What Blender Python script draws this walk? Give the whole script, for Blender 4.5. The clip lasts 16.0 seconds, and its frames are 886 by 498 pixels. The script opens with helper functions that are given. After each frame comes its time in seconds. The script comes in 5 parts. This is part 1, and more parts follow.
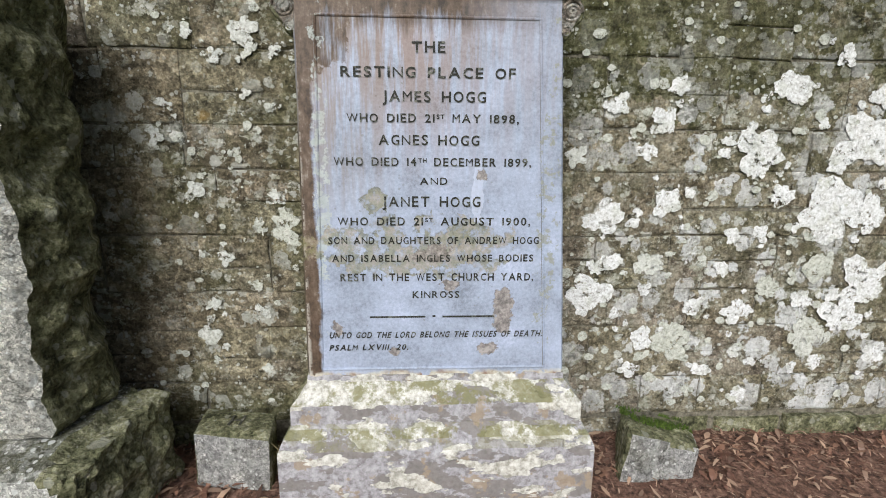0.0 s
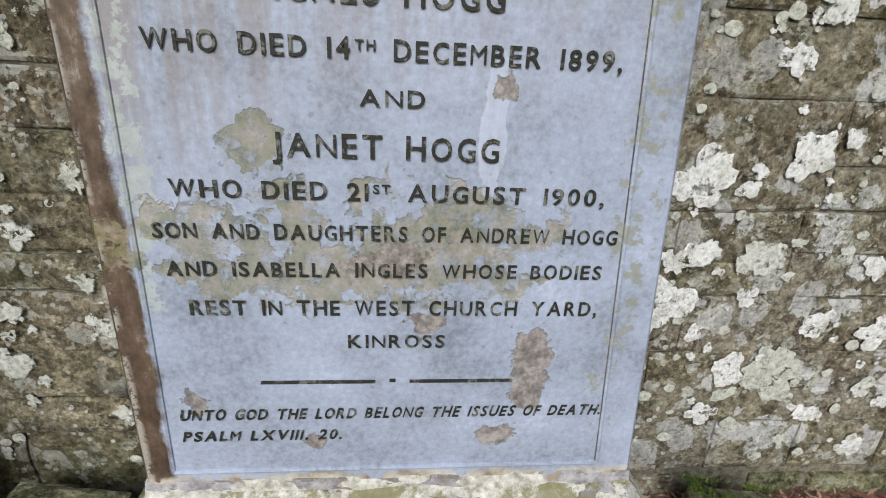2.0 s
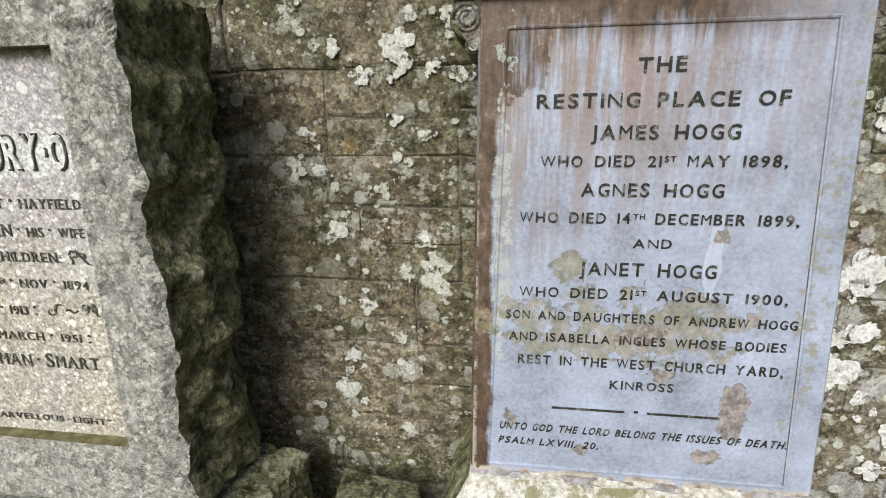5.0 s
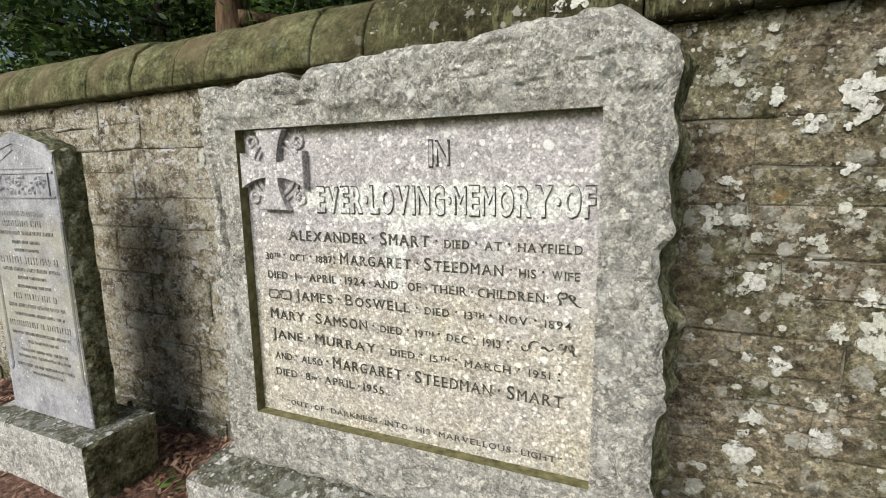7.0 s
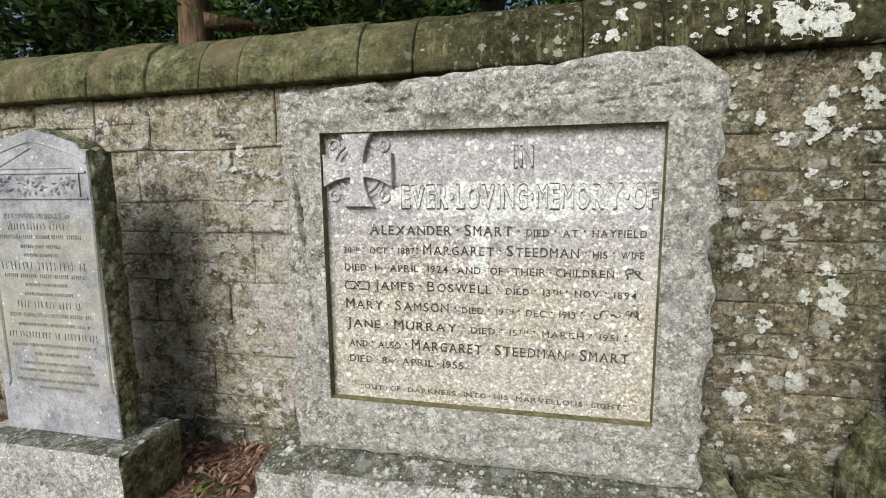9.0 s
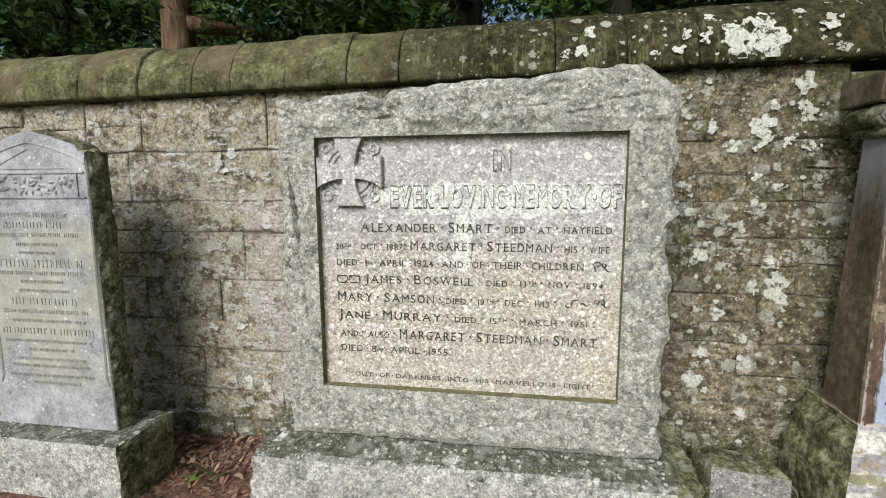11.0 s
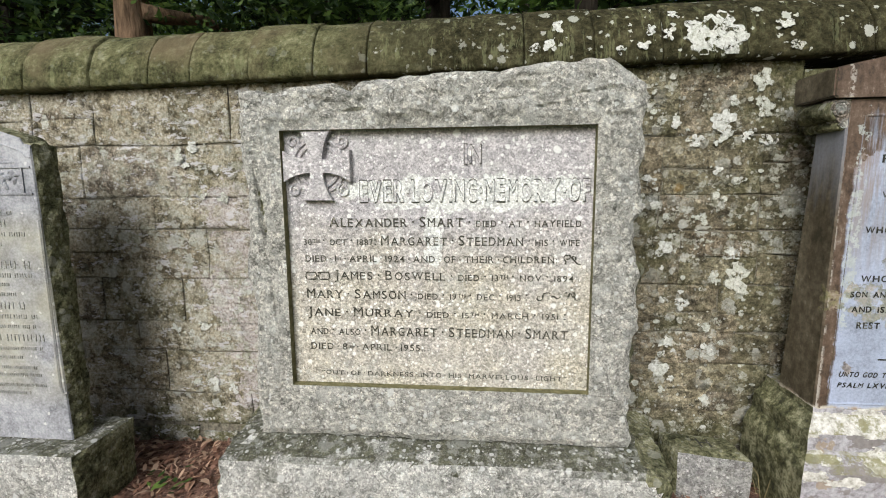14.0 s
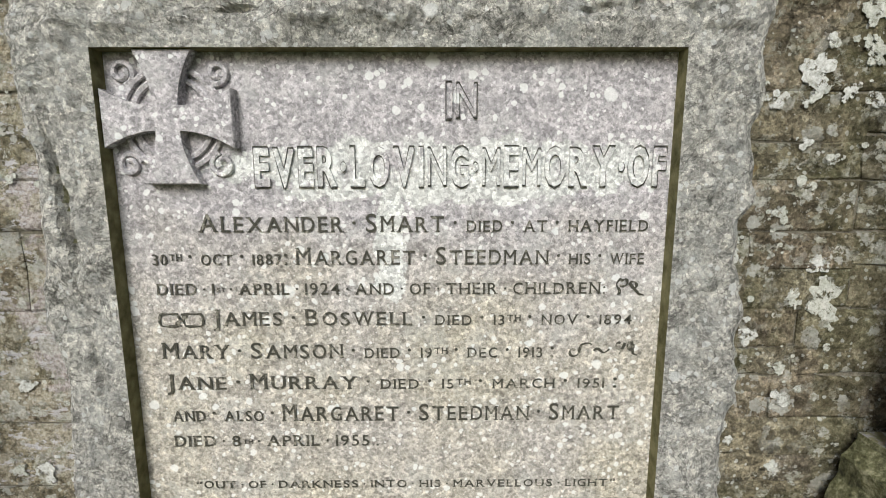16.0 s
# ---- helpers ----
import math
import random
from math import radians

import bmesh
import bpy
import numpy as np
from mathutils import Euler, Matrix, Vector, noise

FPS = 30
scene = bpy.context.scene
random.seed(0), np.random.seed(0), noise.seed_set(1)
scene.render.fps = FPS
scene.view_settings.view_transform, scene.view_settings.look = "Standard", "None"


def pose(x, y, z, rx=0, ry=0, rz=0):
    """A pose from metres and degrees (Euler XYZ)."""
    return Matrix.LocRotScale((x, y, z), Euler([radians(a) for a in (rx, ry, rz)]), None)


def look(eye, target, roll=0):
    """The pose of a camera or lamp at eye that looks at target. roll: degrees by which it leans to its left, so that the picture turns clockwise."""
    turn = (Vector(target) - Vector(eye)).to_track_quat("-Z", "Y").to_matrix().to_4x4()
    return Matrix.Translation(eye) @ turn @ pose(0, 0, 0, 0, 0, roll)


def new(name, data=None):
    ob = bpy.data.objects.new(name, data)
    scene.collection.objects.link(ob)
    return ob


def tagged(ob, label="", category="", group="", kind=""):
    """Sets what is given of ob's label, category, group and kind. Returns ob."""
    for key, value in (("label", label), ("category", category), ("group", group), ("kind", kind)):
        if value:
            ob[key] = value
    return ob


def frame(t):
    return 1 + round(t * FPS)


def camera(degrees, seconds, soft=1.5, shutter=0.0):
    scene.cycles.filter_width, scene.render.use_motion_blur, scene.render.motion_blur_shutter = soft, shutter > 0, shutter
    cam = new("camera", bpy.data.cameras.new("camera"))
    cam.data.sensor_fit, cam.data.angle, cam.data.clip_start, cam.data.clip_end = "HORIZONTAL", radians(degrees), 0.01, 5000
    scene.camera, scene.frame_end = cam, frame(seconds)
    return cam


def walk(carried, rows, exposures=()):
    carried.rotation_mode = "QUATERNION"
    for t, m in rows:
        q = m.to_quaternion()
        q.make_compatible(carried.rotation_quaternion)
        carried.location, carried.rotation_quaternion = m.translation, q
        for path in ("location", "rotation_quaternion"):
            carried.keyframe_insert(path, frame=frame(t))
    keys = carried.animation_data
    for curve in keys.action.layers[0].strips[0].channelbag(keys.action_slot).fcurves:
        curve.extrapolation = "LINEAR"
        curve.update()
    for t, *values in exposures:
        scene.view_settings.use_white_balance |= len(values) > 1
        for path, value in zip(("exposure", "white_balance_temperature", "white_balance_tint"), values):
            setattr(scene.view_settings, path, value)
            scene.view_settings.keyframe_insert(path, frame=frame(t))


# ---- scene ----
import collections

cam = camera(86.9, 16.0, 1.0)
PATH = [
    (0, (0.135, 0.042, 1.249), (0.235, 1.998, 0.841), 0.5),
    (0.5, (0.103, 0.319, 1.281), (0.234, 2.251, 0.781), 1.1),
    (1, (0.156, 0.641, 1.237), (0.314, 2.544, 0.645), 1.8),
    (1.5, (0.192, 0.819, 1.199), (0.360, 2.700, 0.540), 2.4),
    (2, (0.195, 0.860, 1.190), (0.368, 2.728, 0.495), 2.7),
    (2.5, (0.192, 0.864, 1.191), (0.363, 2.725, 0.479), 2.7),
    (3, (0.198, 0.850, 1.200), (0.359, 2.712, 0.490), 2.6),
    (3.2, (0.197, 0.841, 1.201), (0.351, 2.709, 0.502), 2.5),
    (5.3, (-0.253, 0.353, 1.428), (-0.684, 2.256, 0.988), -1.2),
    (5.5, (-0.325, 0.338, 1.428), (-0.880, 2.216, 1.023), -1.6),
    (6, (-0.613, 0.306, 1.426), (-1.375, 2.124, 1.084), -1.2),
    (6.5, (-0.822, 0.292, 1.438), (-1.632, 2.091, 1.111), -0.8),
    (7, (-1.048, 0.157, 1.449), (-1.820, 1.975, 1.134), -0.8),
    (7.5, (-1.213, 0.055, 1.425), (-1.933, 1.895, 1.113), -1.1),
    (8, (-1.408, -0.018, 1.416), (-2.025, 1.860, 1.111), -1.1),
    (8.2, (-1.465, -0.056, 1.416), (-2.017, 1.844, 1.122), -1.0),
    (10.3, (-1.530, -0.395, 1.419), (-1.891, 1.554, 1.155), -0.4),
    (10.5, (-1.525, -0.393, 1.419), (-1.875, 1.558, 1.155), -0.4),
    (11, (-1.518, -0.382, 1.412), (-1.836, 1.575, 1.149), -0.3),
    (11.5, (-1.519, -0.373, 1.409), (-1.811, 1.588, 1.145), -0.3),
    (12, (-1.518, -0.365, 1.405), (-1.787, 1.599, 1.140), -0.4),
    (12.5, (-1.520, -0.362, 1.405), (-1.772, 1.604, 1.137), -0.4),
    (13, (-1.522, -0.363, 1.403), (-1.757, 1.604, 1.131), -0.5),
    (13.5, (-1.518, -0.364, 1.402), (-1.737, 1.605, 1.127), -0.5),
    (14, (-1.524, -0.367, 1.403), (-1.716, 1.604, 1.124), -0.5),
    (14.5, (-1.548, -0.347, 1.397), (-1.721, 1.627, 1.122), -0.4),
    (15, (-1.584, -0.111, 1.394), (-1.733, 1.864, 1.111), -0.2),
    (15.5, (-1.563, 0.142, 1.396), (-1.675, 2.117, 1.103), -0.2),
    (16, (-1.627, 0.403, 1.360), (-1.614, 2.378, 1.043), -0.1),
]
walk(cam, [(t, look(eye, target, roll)) for t, eye, target, roll in PATH], [(0, 0.09, 5900, 7), (0.8, 0.04, 5900, 7), (1.6, -0.13, 5950, 7), (3.2, -0.13, 5950, 7), (5.3, 0.13, 6150, 7), (6.8, 0.15, 6200, 7), (8.2, 0.09, 6050, 7), (10.5, 0.13, 6030, 7), (14.5, 0.12, 6030, 7), (16, 0.0, 6000, 7)])

# ---- daylight: an overcast sky and a broad, weak sun from over the open graveyard ----
SUN_ELEVATION, SUN_AZIMUTH = 35.0, 196.0
world = bpy.data.worlds.new("overcast_sky")
scene.world = world
world.use_nodes = True
sky = world.node_tree.nodes.new("ShaderNodeTexSky")
sky.sky_type = "NISHITA"
sky.sun_disc = False
sky.sun_elevation, sky.sun_rotation = radians(SUN_ELEVATION), radians(SUN_AZIMUTH)
sky.air_density, sky.dust_density, sky.ozone_density = 1.0, 6.0, 0.6
backing = world.node_tree.nodes["Background"]
world.node_tree.links.new(sky.outputs[0], backing.inputs[0])
backing.inputs[1].default_value = 0.100
sun_data = bpy.data.lights.new("sun", "SUN")
sun_data.energy, sun_data.angle, sun_data.color = 2.75, radians(33), (1.0, 0.985, 0.96)
sun = new("sun", sun_data)
away = Vector((math.sin(radians(SUN_AZIMUTH)) * math.cos(radians(SUN_ELEVATION)), math.cos(radians(SUN_AZIMUTH)) * math.cos(radians(SUN_ELEVATION)), math.sin(radians(SUN_ELEVATION))))
sun.matrix_world = look(away * 30, (0, 0, 0))


# ---- materials ----
class Nodes:
    """A short hand for node materials; patterns lie in world space, in metres."""

    def __init__(self, name):
        self.mat = bpy.data.materials.new(name)
        self.mat.use_nodes = True
        self.tree = self.mat.node_tree
        self.bsdf = self.tree.nodes["Principled BSDF"]
        self.where = self.add("ShaderNodeNewGeometry").outputs["Position"]

    def add(self, kind):
        return self.tree.nodes.new(kind)

    def put(self, socket, value):
        if isinstance(value, bpy.types.NodeSocket):
            self.tree.links.new(value, socket)
        elif isinstance(value, tuple) and len(value) == 3 and socket.type == "RGBA":
            socket.default_value = (*value, 1)
        else:
            socket.default_value = value

    def maths(self, op, a, b=0.0, c=0.0):
        n = self.add("ShaderNodeMath")
        n.operation = op
        for s, v in zip(n.inputs, (a, b, c)):
            self.put(s, v)
        return n.outputs[0]

    def span(self, v, a, b, c=0.0, d=1.0):
        n = self.add("ShaderNodeMapRange")
        for s, x in zip(n.inputs, (v, a, b, c, d)):
            self.put(s, x)
        return n.outputs[0]

    def axis(self, k, vec=None):
        n = self.add("ShaderNodeSeparateXYZ")
        self.put(n.inputs[0], vec or self.where)
        return n.outputs[k]

    def stretch(self, scale, vec=None):
        n = self.add("ShaderNodeVectorMath")
        n.operation = "MULTIPLY"
        self.put(n.inputs[0], vec or self.where)
        n.inputs[1].default_value = scale
        return n.outputs[0]

    def noise(self, scale, detail=4.0, rough=0.6, vec=None, colour=False, twist=0.0):
        n = self.add("ShaderNodeTexNoise")
        self.put(n.inputs["Vector"], vec or self.where)
        n.inputs["Scale"].default_value, n.inputs["Detail"].default_value, n.inputs["Roughness"].default_value = scale, detail, rough
        n.inputs["Distortion"].default_value = twist
        return n.outputs["Color" if colour else "Fac"]

    def warp(self, scale, amount, vec=None):
        """Positions pushed about by noise."""
        n = self.add("ShaderNodeVectorMath")
        n.operation = "MULTIPLY_ADD"
        self.put(n.inputs[0], self.noise(scale, 3.0, 0.6, vec, True))
        n.inputs[1].default_value = (amount, amount, amount)
        self.put(n.inputs[2], vec or self.where)
        return n.outputs[0]

    def spots(self, scale, radius, least, vec, edge=0.06):
        """Round growths of mixed size: 1 inside, 0 outside."""
        n = self.add("ShaderNodeTexVoronoi")
        self.put(n.inputs["Vector"], vec)
        n.inputs["Scale"].default_value = scale
        size = self.span(self.axis(0, n.outputs["Color"]), least, 1.0, -0.1, radius)
        return self.span(self.maths("SUBTRACT", size, n.outputs["Distance"]), 0.0, edge)

    def cells(self, scale, vec, low, high):
        """Crusts that touch, each a little lighter or darker."""
        n = self.add("ShaderNodeTexVoronoi")
        self.put(n.inputs["Vector"], vec)
        n.inputs["Scale"].default_value = scale
        return self.ramp(self.axis(0, n.outputs["Color"]), [(0.0, (low, low, low)), (1.0, (high, high, high))])

    def ramp(self, fac, stops):
        n = self.add("ShaderNodeValToRGB")
        self.put(n.inputs[0], fac)
        while len(n.color_ramp.elements) < len(stops):
            n.color_ramp.elements.new(0.5)
        for e, (p, c) in zip(n.color_ramp.elements, stops):
            e.position, e.color = p, (*c, 1)
        return n.outputs[0]

    def mix(self, fac, a, b, mode="MIX"):
        n = self.add("ShaderNodeMix")
        n.data_type, n.blend_type = "RGBA", mode
        for s, v in zip((n.inputs[0], n.inputs[6], n.inputs[7]), (fac, a, b)):
            self.put(s, v)
        return n.outputs[2]

    def both(self, *masks):
        out = masks[0]
        for m in masks[1:]:
            out = self.maths("MULTIPLY", out, m)
        return out

    def either(self, *masks):
        out = masks[0]
        for m in masks[1:]:
            out = self.maths("MAXIMUM", out, m)
        return out

    def near(self, x, z, rx, rz, rag=0.35, scale=22.0):
        """A ragged patch round (x, z) of an upright face."""
        dx = self.maths("DIVIDE", self.maths("SUBTRACT", self.axis(0), x), rx)
        dz = self.maths("DIVIDE", self.maths("SUBTRACT", self.axis(2), z), rz)
        d = self.maths("SQRT", self.maths("ADD", self.maths("MULTIPLY", dx, dx), self.maths("MULTIPLY", dz, dz)))
        d = self.maths("ADD", d, self.maths("MULTIPLY", self.maths("SUBTRACT", self.noise(scale, 5.0, 0.65), 0.5), rag * 8))
        return self.span(d, 1.0, 0.93)

    def piece(self):
        return self.add("ShaderNodeObjectInfo").outputs["Random"]

    def island(self):
        return self.add("ShaderNodeNewGeometry").outputs["Random Per Island"]

    def done(self, colour, rough=0.85, height=None, depth=0.004, strength=1.0, gloss=0.3):
        self.put(self.bsdf.inputs["Base Color"], colour)
        self.put(self.bsdf.inputs["Roughness"], rough)
        self.bsdf.inputs["Specular IOR Level"].default_value = gloss
        if height is not None:
            n = self.add("ShaderNodeBump")
            n.inputs["Strength"].default_value, n.inputs["Distance"].default_value = strength, depth
            self.put(n.inputs["Height"], height)
            self.put(self.bsdf.inputs["Normal"], n.outputs[0])
        return self.mat


LICHEN_WHITE, LICHEN_GREY, LICHEN_GREEN = (0.66, 0.67, 0.62), (0.42, 0.43, 0.36), (0.36, 0.40, 0.22)


def wall_stone_material():
    m = Nodes("weathered_sandstone")
    fine, grain, blot = m.noise(170, 4, 0.72), m.noise(62, 6, 0.74), m.noise(17, 7, 0.7)
    bed = m.noise(6, 8, 0.75, m.stretch((1, 1, 1.7)))
    add, mul = (lambda a, b: m.maths("ADD", a, b)), (lambda a, k: m.maths("MULTIPLY", a, k))
    mixed = add(add(mul(bed, 0.3), mul(blot, 0.27)), add(mul(grain, 0.27), mul(fine, 0.16)))
    base = m.ramp(mixed, [(0.37, (0.024, 0.022, 0.015)), (0.44, (0.105, 0.094, 0.068)), (0.52, (0.235, 0.213, 0.163)), (0.62, (0.50, 0.475, 0.405))])
    base = m.mix(1.0, base, m.cells(42, m.warp(30, 0.045), 0.55, 1.35), "MULTIPLY")
    base = m.mix(1.0, base, m.cells(120, m.warp(80, 0.014), 0.6, 1.35), "MULTIPLY")
    base = m.mix(1.0, base, m.ramp(m.piece(), [(0.0, (1.0, 0.93, 0.80)), (0.3, (0.98, 0.92, 0.93)), (0.55, (0.92, 0.92, 0.78)), (0.8, (1.12, 1.06, 0.96)), (1.0, (0.95, 0.87, 0.80))]), "MULTIPLY")
    x, z = m.axis(0), m.axis(2)
    rag = m.noise(7, 6, 0.7)
    foot = m.span(add(z, mul(rag, 0.35)), 0.46, 0.36, 0.0, 0.75)
    foot = m.both(foot, m.span(x, 0.6, 0.3))
    # the band at x -0.28 is green stain plus painted shade beside the tablet
    algae_and_shade = m.either(m.both(m.span(m.noise(2.3, 6, 0.7), 0.48, 0.62, 0, 0.7), m.span(x, -2.6, -2.1, 0.4, 1.0)), mul(m.near(1.05, 1.80, 1.1, 0.42, 0.35, 5), 0.9), mul(m.near(-0.28, 1.1, 0.10, 0.85, 0.35, 6), 0.45), mul(m.near(0.78, 1.78, 0.42, 0.30, 0.3, 7), 0.95), foot)
    base = m.mix(algae_and_shade, base, m.ramp(m.maths("ADD", mul(blot, 0.5), mul(grain, 0.5)), [(0.39, (0.014, 0.015, 0.006)), (0.5, (0.080, 0.080, 0.034)), (0.62, (0.22, 0.215, 0.12))]))
    # shallow erosion lines along the bed
    split = m.span(m.maths("ABSOLUTE", m.maths("SUBTRACT", m.noise(3.0, 7, 0.7, m.stretch((1, 1, 4.0))), 0.5)), 0.0, 0.010, 0.6, 0.0)
    split = m.both(split, m.span(m.noise(6.5, 4), 0.53, 0.58))
    base = m.mix(split, base, (0.018, 0.015, 0.010))
    right, left = m.span(x, 0.4, 1.2), m.span(x, -2.1, -2.6)
    clear = m.span(algae_and_shade, 0.4, 0.75, 1.0, 0.35)
    bloom = m.both(m.span(m.noise(9, 8, 0.75), 0.47, 0.54), m.either(mul(left, 0.9), mul(right, 0.45)), clear)
    colour = m.mix(bloom, base, m.ramp(grain, [(0.38, (0.20, 0.177, 0.128)), (0.5, (0.415, 0.378, 0.288)), (0.63, (0.61, 0.575, 0.47))]))
    rosy = m.both(m.near(-2.70, 0.95, 0.26, 0.62, 0.3, 6), m.span(m.noise(11, 7, 0.72), 0.43, 0.50, 0.2, 0.75))
    colour = m.mix(rosy, colour, m.ramp(grain, [(0.38, (0.26, 0.22, 0.21)), (0.5, (0.50, 0.45, 0.44)), (0.63, (0.70, 0.67, 0.67))]))
    chalk = m.both(m.span(m.noise(13, 8, 0.75, m.stretch((1, 1, 2.2))), 0.565, 0.585), mul(left, 0.85))
    colour = m.mix(chalk, colour, (0.62, 0.61, 0.63))
    loose = m.warp(26, 0.03)
    crowd = m.span(m.noise(2.6, 4, 0.6), 0.40, 0.60, 0.2, 1.0)
    tone = m.ramp(grain, [(0.38, (0.30, 0.30, 0.24)), (0.5, (0.52, 0.525, 0.475)), (0.62, (0.70, 0.705, 0.67))])
    crackle = m.warp(45, 0.03)
    flake = m.both(m.span(m.noise(15, 9, 0.74, m.stretch((1, 1, 1.35), crackle)), 0.545, 0.556), m.span(m.noise(3.6, 4, 0.6), 0.42, 0.52), m.span(algae_and_shade, 0.5, 0.9, 1.0, 0.6))
    colour = m.mix(mul(flake, 0.88), colour, m.ramp(m.maths("ADD", mul(grain, 0.6), mul(m.noise(12, 4), 0.4)), [(0.40, (0.23, 0.225, 0.155)), (0.5, (0.43, 0.425, 0.345)), (0.6, (0.66, 0.655, 0.61))]))
    small = m.both(m.spots(20, 0.5, 0.6, m.warp(40, 0.035), 0.03), crowd)
    spread = m.warp(17, 0.055, m.warp(60, 0.028))
    big = m.both(m.spots(8.5, 0.62, 0.22, spread, 0.03), m.either(right, m.span(m.noise(2.1, 3), 0.52, 0.60, 0.0, 0.6)))
    medium = m.both(m.spots(14, 0.60, 0.35, spread, 0.04), m.either(right, m.span(m.noise(2.8, 3), 0.47, 0.56, 0.1, 0.8)))
    crusts = m.both(m.either(big, medium), m.span(m.noise(34, 7, 0.75), 0.60, 0.57), m.span(m.axis(0, m.noise(1.6, 2, 0.5, colour=True)), 0.33, 0.45, 0.35, 1.0))
    pale = m.ramp(m.maths("ADD", mul(grain, 0.6), mul(m.noise(12, 4), 0.4)), [(0.38, (0.30, 0.298, 0.27)), (0.48, (0.56, 0.56, 0.545)), (0.58, (0.75, 0.755, 0.755))])
    pale = m.mix(m.span(x, 0.6, 0.2, 0.0, 0.55), pale, m.mix(grain, (0.24, 0.24, 0.17), (0.54, 0.54, 0.46)))
    colour = m.mix(m.both(crusts, m.span(algae_and_shade, 0.5, 0.9, 0.92, 0.55), m.span(z, 1.45, 1.7, 1.0, 0.5)), colour, pale)
    tiny = m.both(m.spots(58, 0.52, 0.66, m.warp(60, 0.014), 0.06), crowd)
    colour = m.mix(m.both(small, clear, 0.85), colour, tone)
    colour = m.mix(mul(tiny, 0.75), colour, LICHEN_WHITE)
    ochre = m.spots(3.1, 0.10, 0.84, loose)
    colour = m.mix(mul(ochre, 0.6), colour, (0.36, 0.22, 0.05))
    high = add(mul(mixed, 2.4), add(mul(m.either(small, flake, crusts), 0.14), mul(split, -0.5)))
    return m.done(colour, 0.92, high, 0.016, 1.0, 0.15)


def lichen_material():
    m = Nodes("white_crusty_lichen")
    n = m.noise(85, 6, 0.74)
    colour = m.ramp(n, [(0.36, (0.36, 0.355, 0.335)), (0.48, (0.60, 0.60, 0.59)), (0.62, (0.76, 0.765, 0.77))])
    green = m.ramp(n, [(0.36, (0.24, 0.245, 0.19)), (0.5, (0.40, 0.41, 0.345)), (0.64, (0.55, 0.555, 0.49))])
    colour = m.mix(m.either(m.span(m.piece(), 0.72, 0.85, 0.0, 0.8), m.span(m.axis(0), 0.6, 0.2, 0.0, 0.5)), colour, green)
    colour = m.mix(m.span(m.noise(13, 5, 0.65), 0.52, 0.62, 0, 0.5), colour, green)
    m.put(m.bsdf.inputs["Alpha"], m.span(m.noise(24, 9, 0.80, m.warp(50, 0.02)), m.span(m.axis(0), 0.6, 0.2, 0.575, 0.55), m.span(m.axis(0), 0.6, 0.2, 0.565, 0.54)))
    return m.done(colour, 0.95, n, 0.004, 0.8, 0.1)


def coping_material():
    m = Nodes("algae_green_coping_stone")
    n = m.noise(9, 6, 0.68)
    base = m.ramp(m.maths("ADD", m.maths("MULTIPLY", n, 0.6), m.maths("MULTIPLY", m.noise(55, 4, 0.7), 0.4)),
                  [(0.36, (0.020, 0.020, 0.009)), (0.46, (0.078, 0.080, 0.036)), (0.55, (0.150, 0.148, 0.076)), (0.68, (0.31, 0.30, 0.19))])
    brown = m.both(m.span(m.noise(2.2, 3), 0.46, 0.62, 0, 0.8), m.span(m.piece(), 0.2, 0.9, 0.3, 1.0))
    base = m.mix(brown, base, m.mix(n, (0.05, 0.042, 0.022), (0.20, 0.155, 0.095)))
    drip = m.both(m.span(m.axis(0), -2.4, -1.75, 0.0, 0.97), m.span(m.noise(5, 5, 0.7), 0.3, 0.5, 0.6, 1.0))
    base = m.mix(drip, base, m.ramp(m.noise(30, 6, 0.75), [(0.36, (0.008, 0.008, 0.003)), (0.5, (0.034, 0.031, 0.014)), (0.66, (0.095, 0.088, 0.046))]))
    spots = m.both(m.either(m.spots(16, 0.5, 0.72, m.warp(40, 0.05)), m.spots(40, 0.5, 0.7, m.warp(60, 0.03))), m.span(m.axis(0), -2.2, -0.9, 0.1, 0.8))
    streaks = m.both(m.span(m.noise(1.0, 6, 0.75, m.stretch((30, 14, 6))), 0.54, 0.6, 0, 0.3), m.span(m.noise(2.6, 4), 0.42, 0.56))
    base = m.mix(streaks, base, (0.30, 0.32, 0.17))
    base = m.mix(spots, base, m.mix(m.noise(60, 4, 0.7), LICHEN_GREY, LICHEN_WHITE))
    return m.done(base, 0.95, m.maths("ADD", n, m.maths("MULTIPLY", m.noise(55, 5, 0.75), 0.5)), 0.02, 1.0, 0.15)


def mortar_material():
    m = Nodes("dark_mossy_mortar")
    return m.done(m.ramp(m.noise(42, 6, 0.7), [(0.35, (0.05, 0.045, 0.032)), (0.65, (0.24, 0.22, 0.17))]), 0.95, m.noise(60), 0.006)


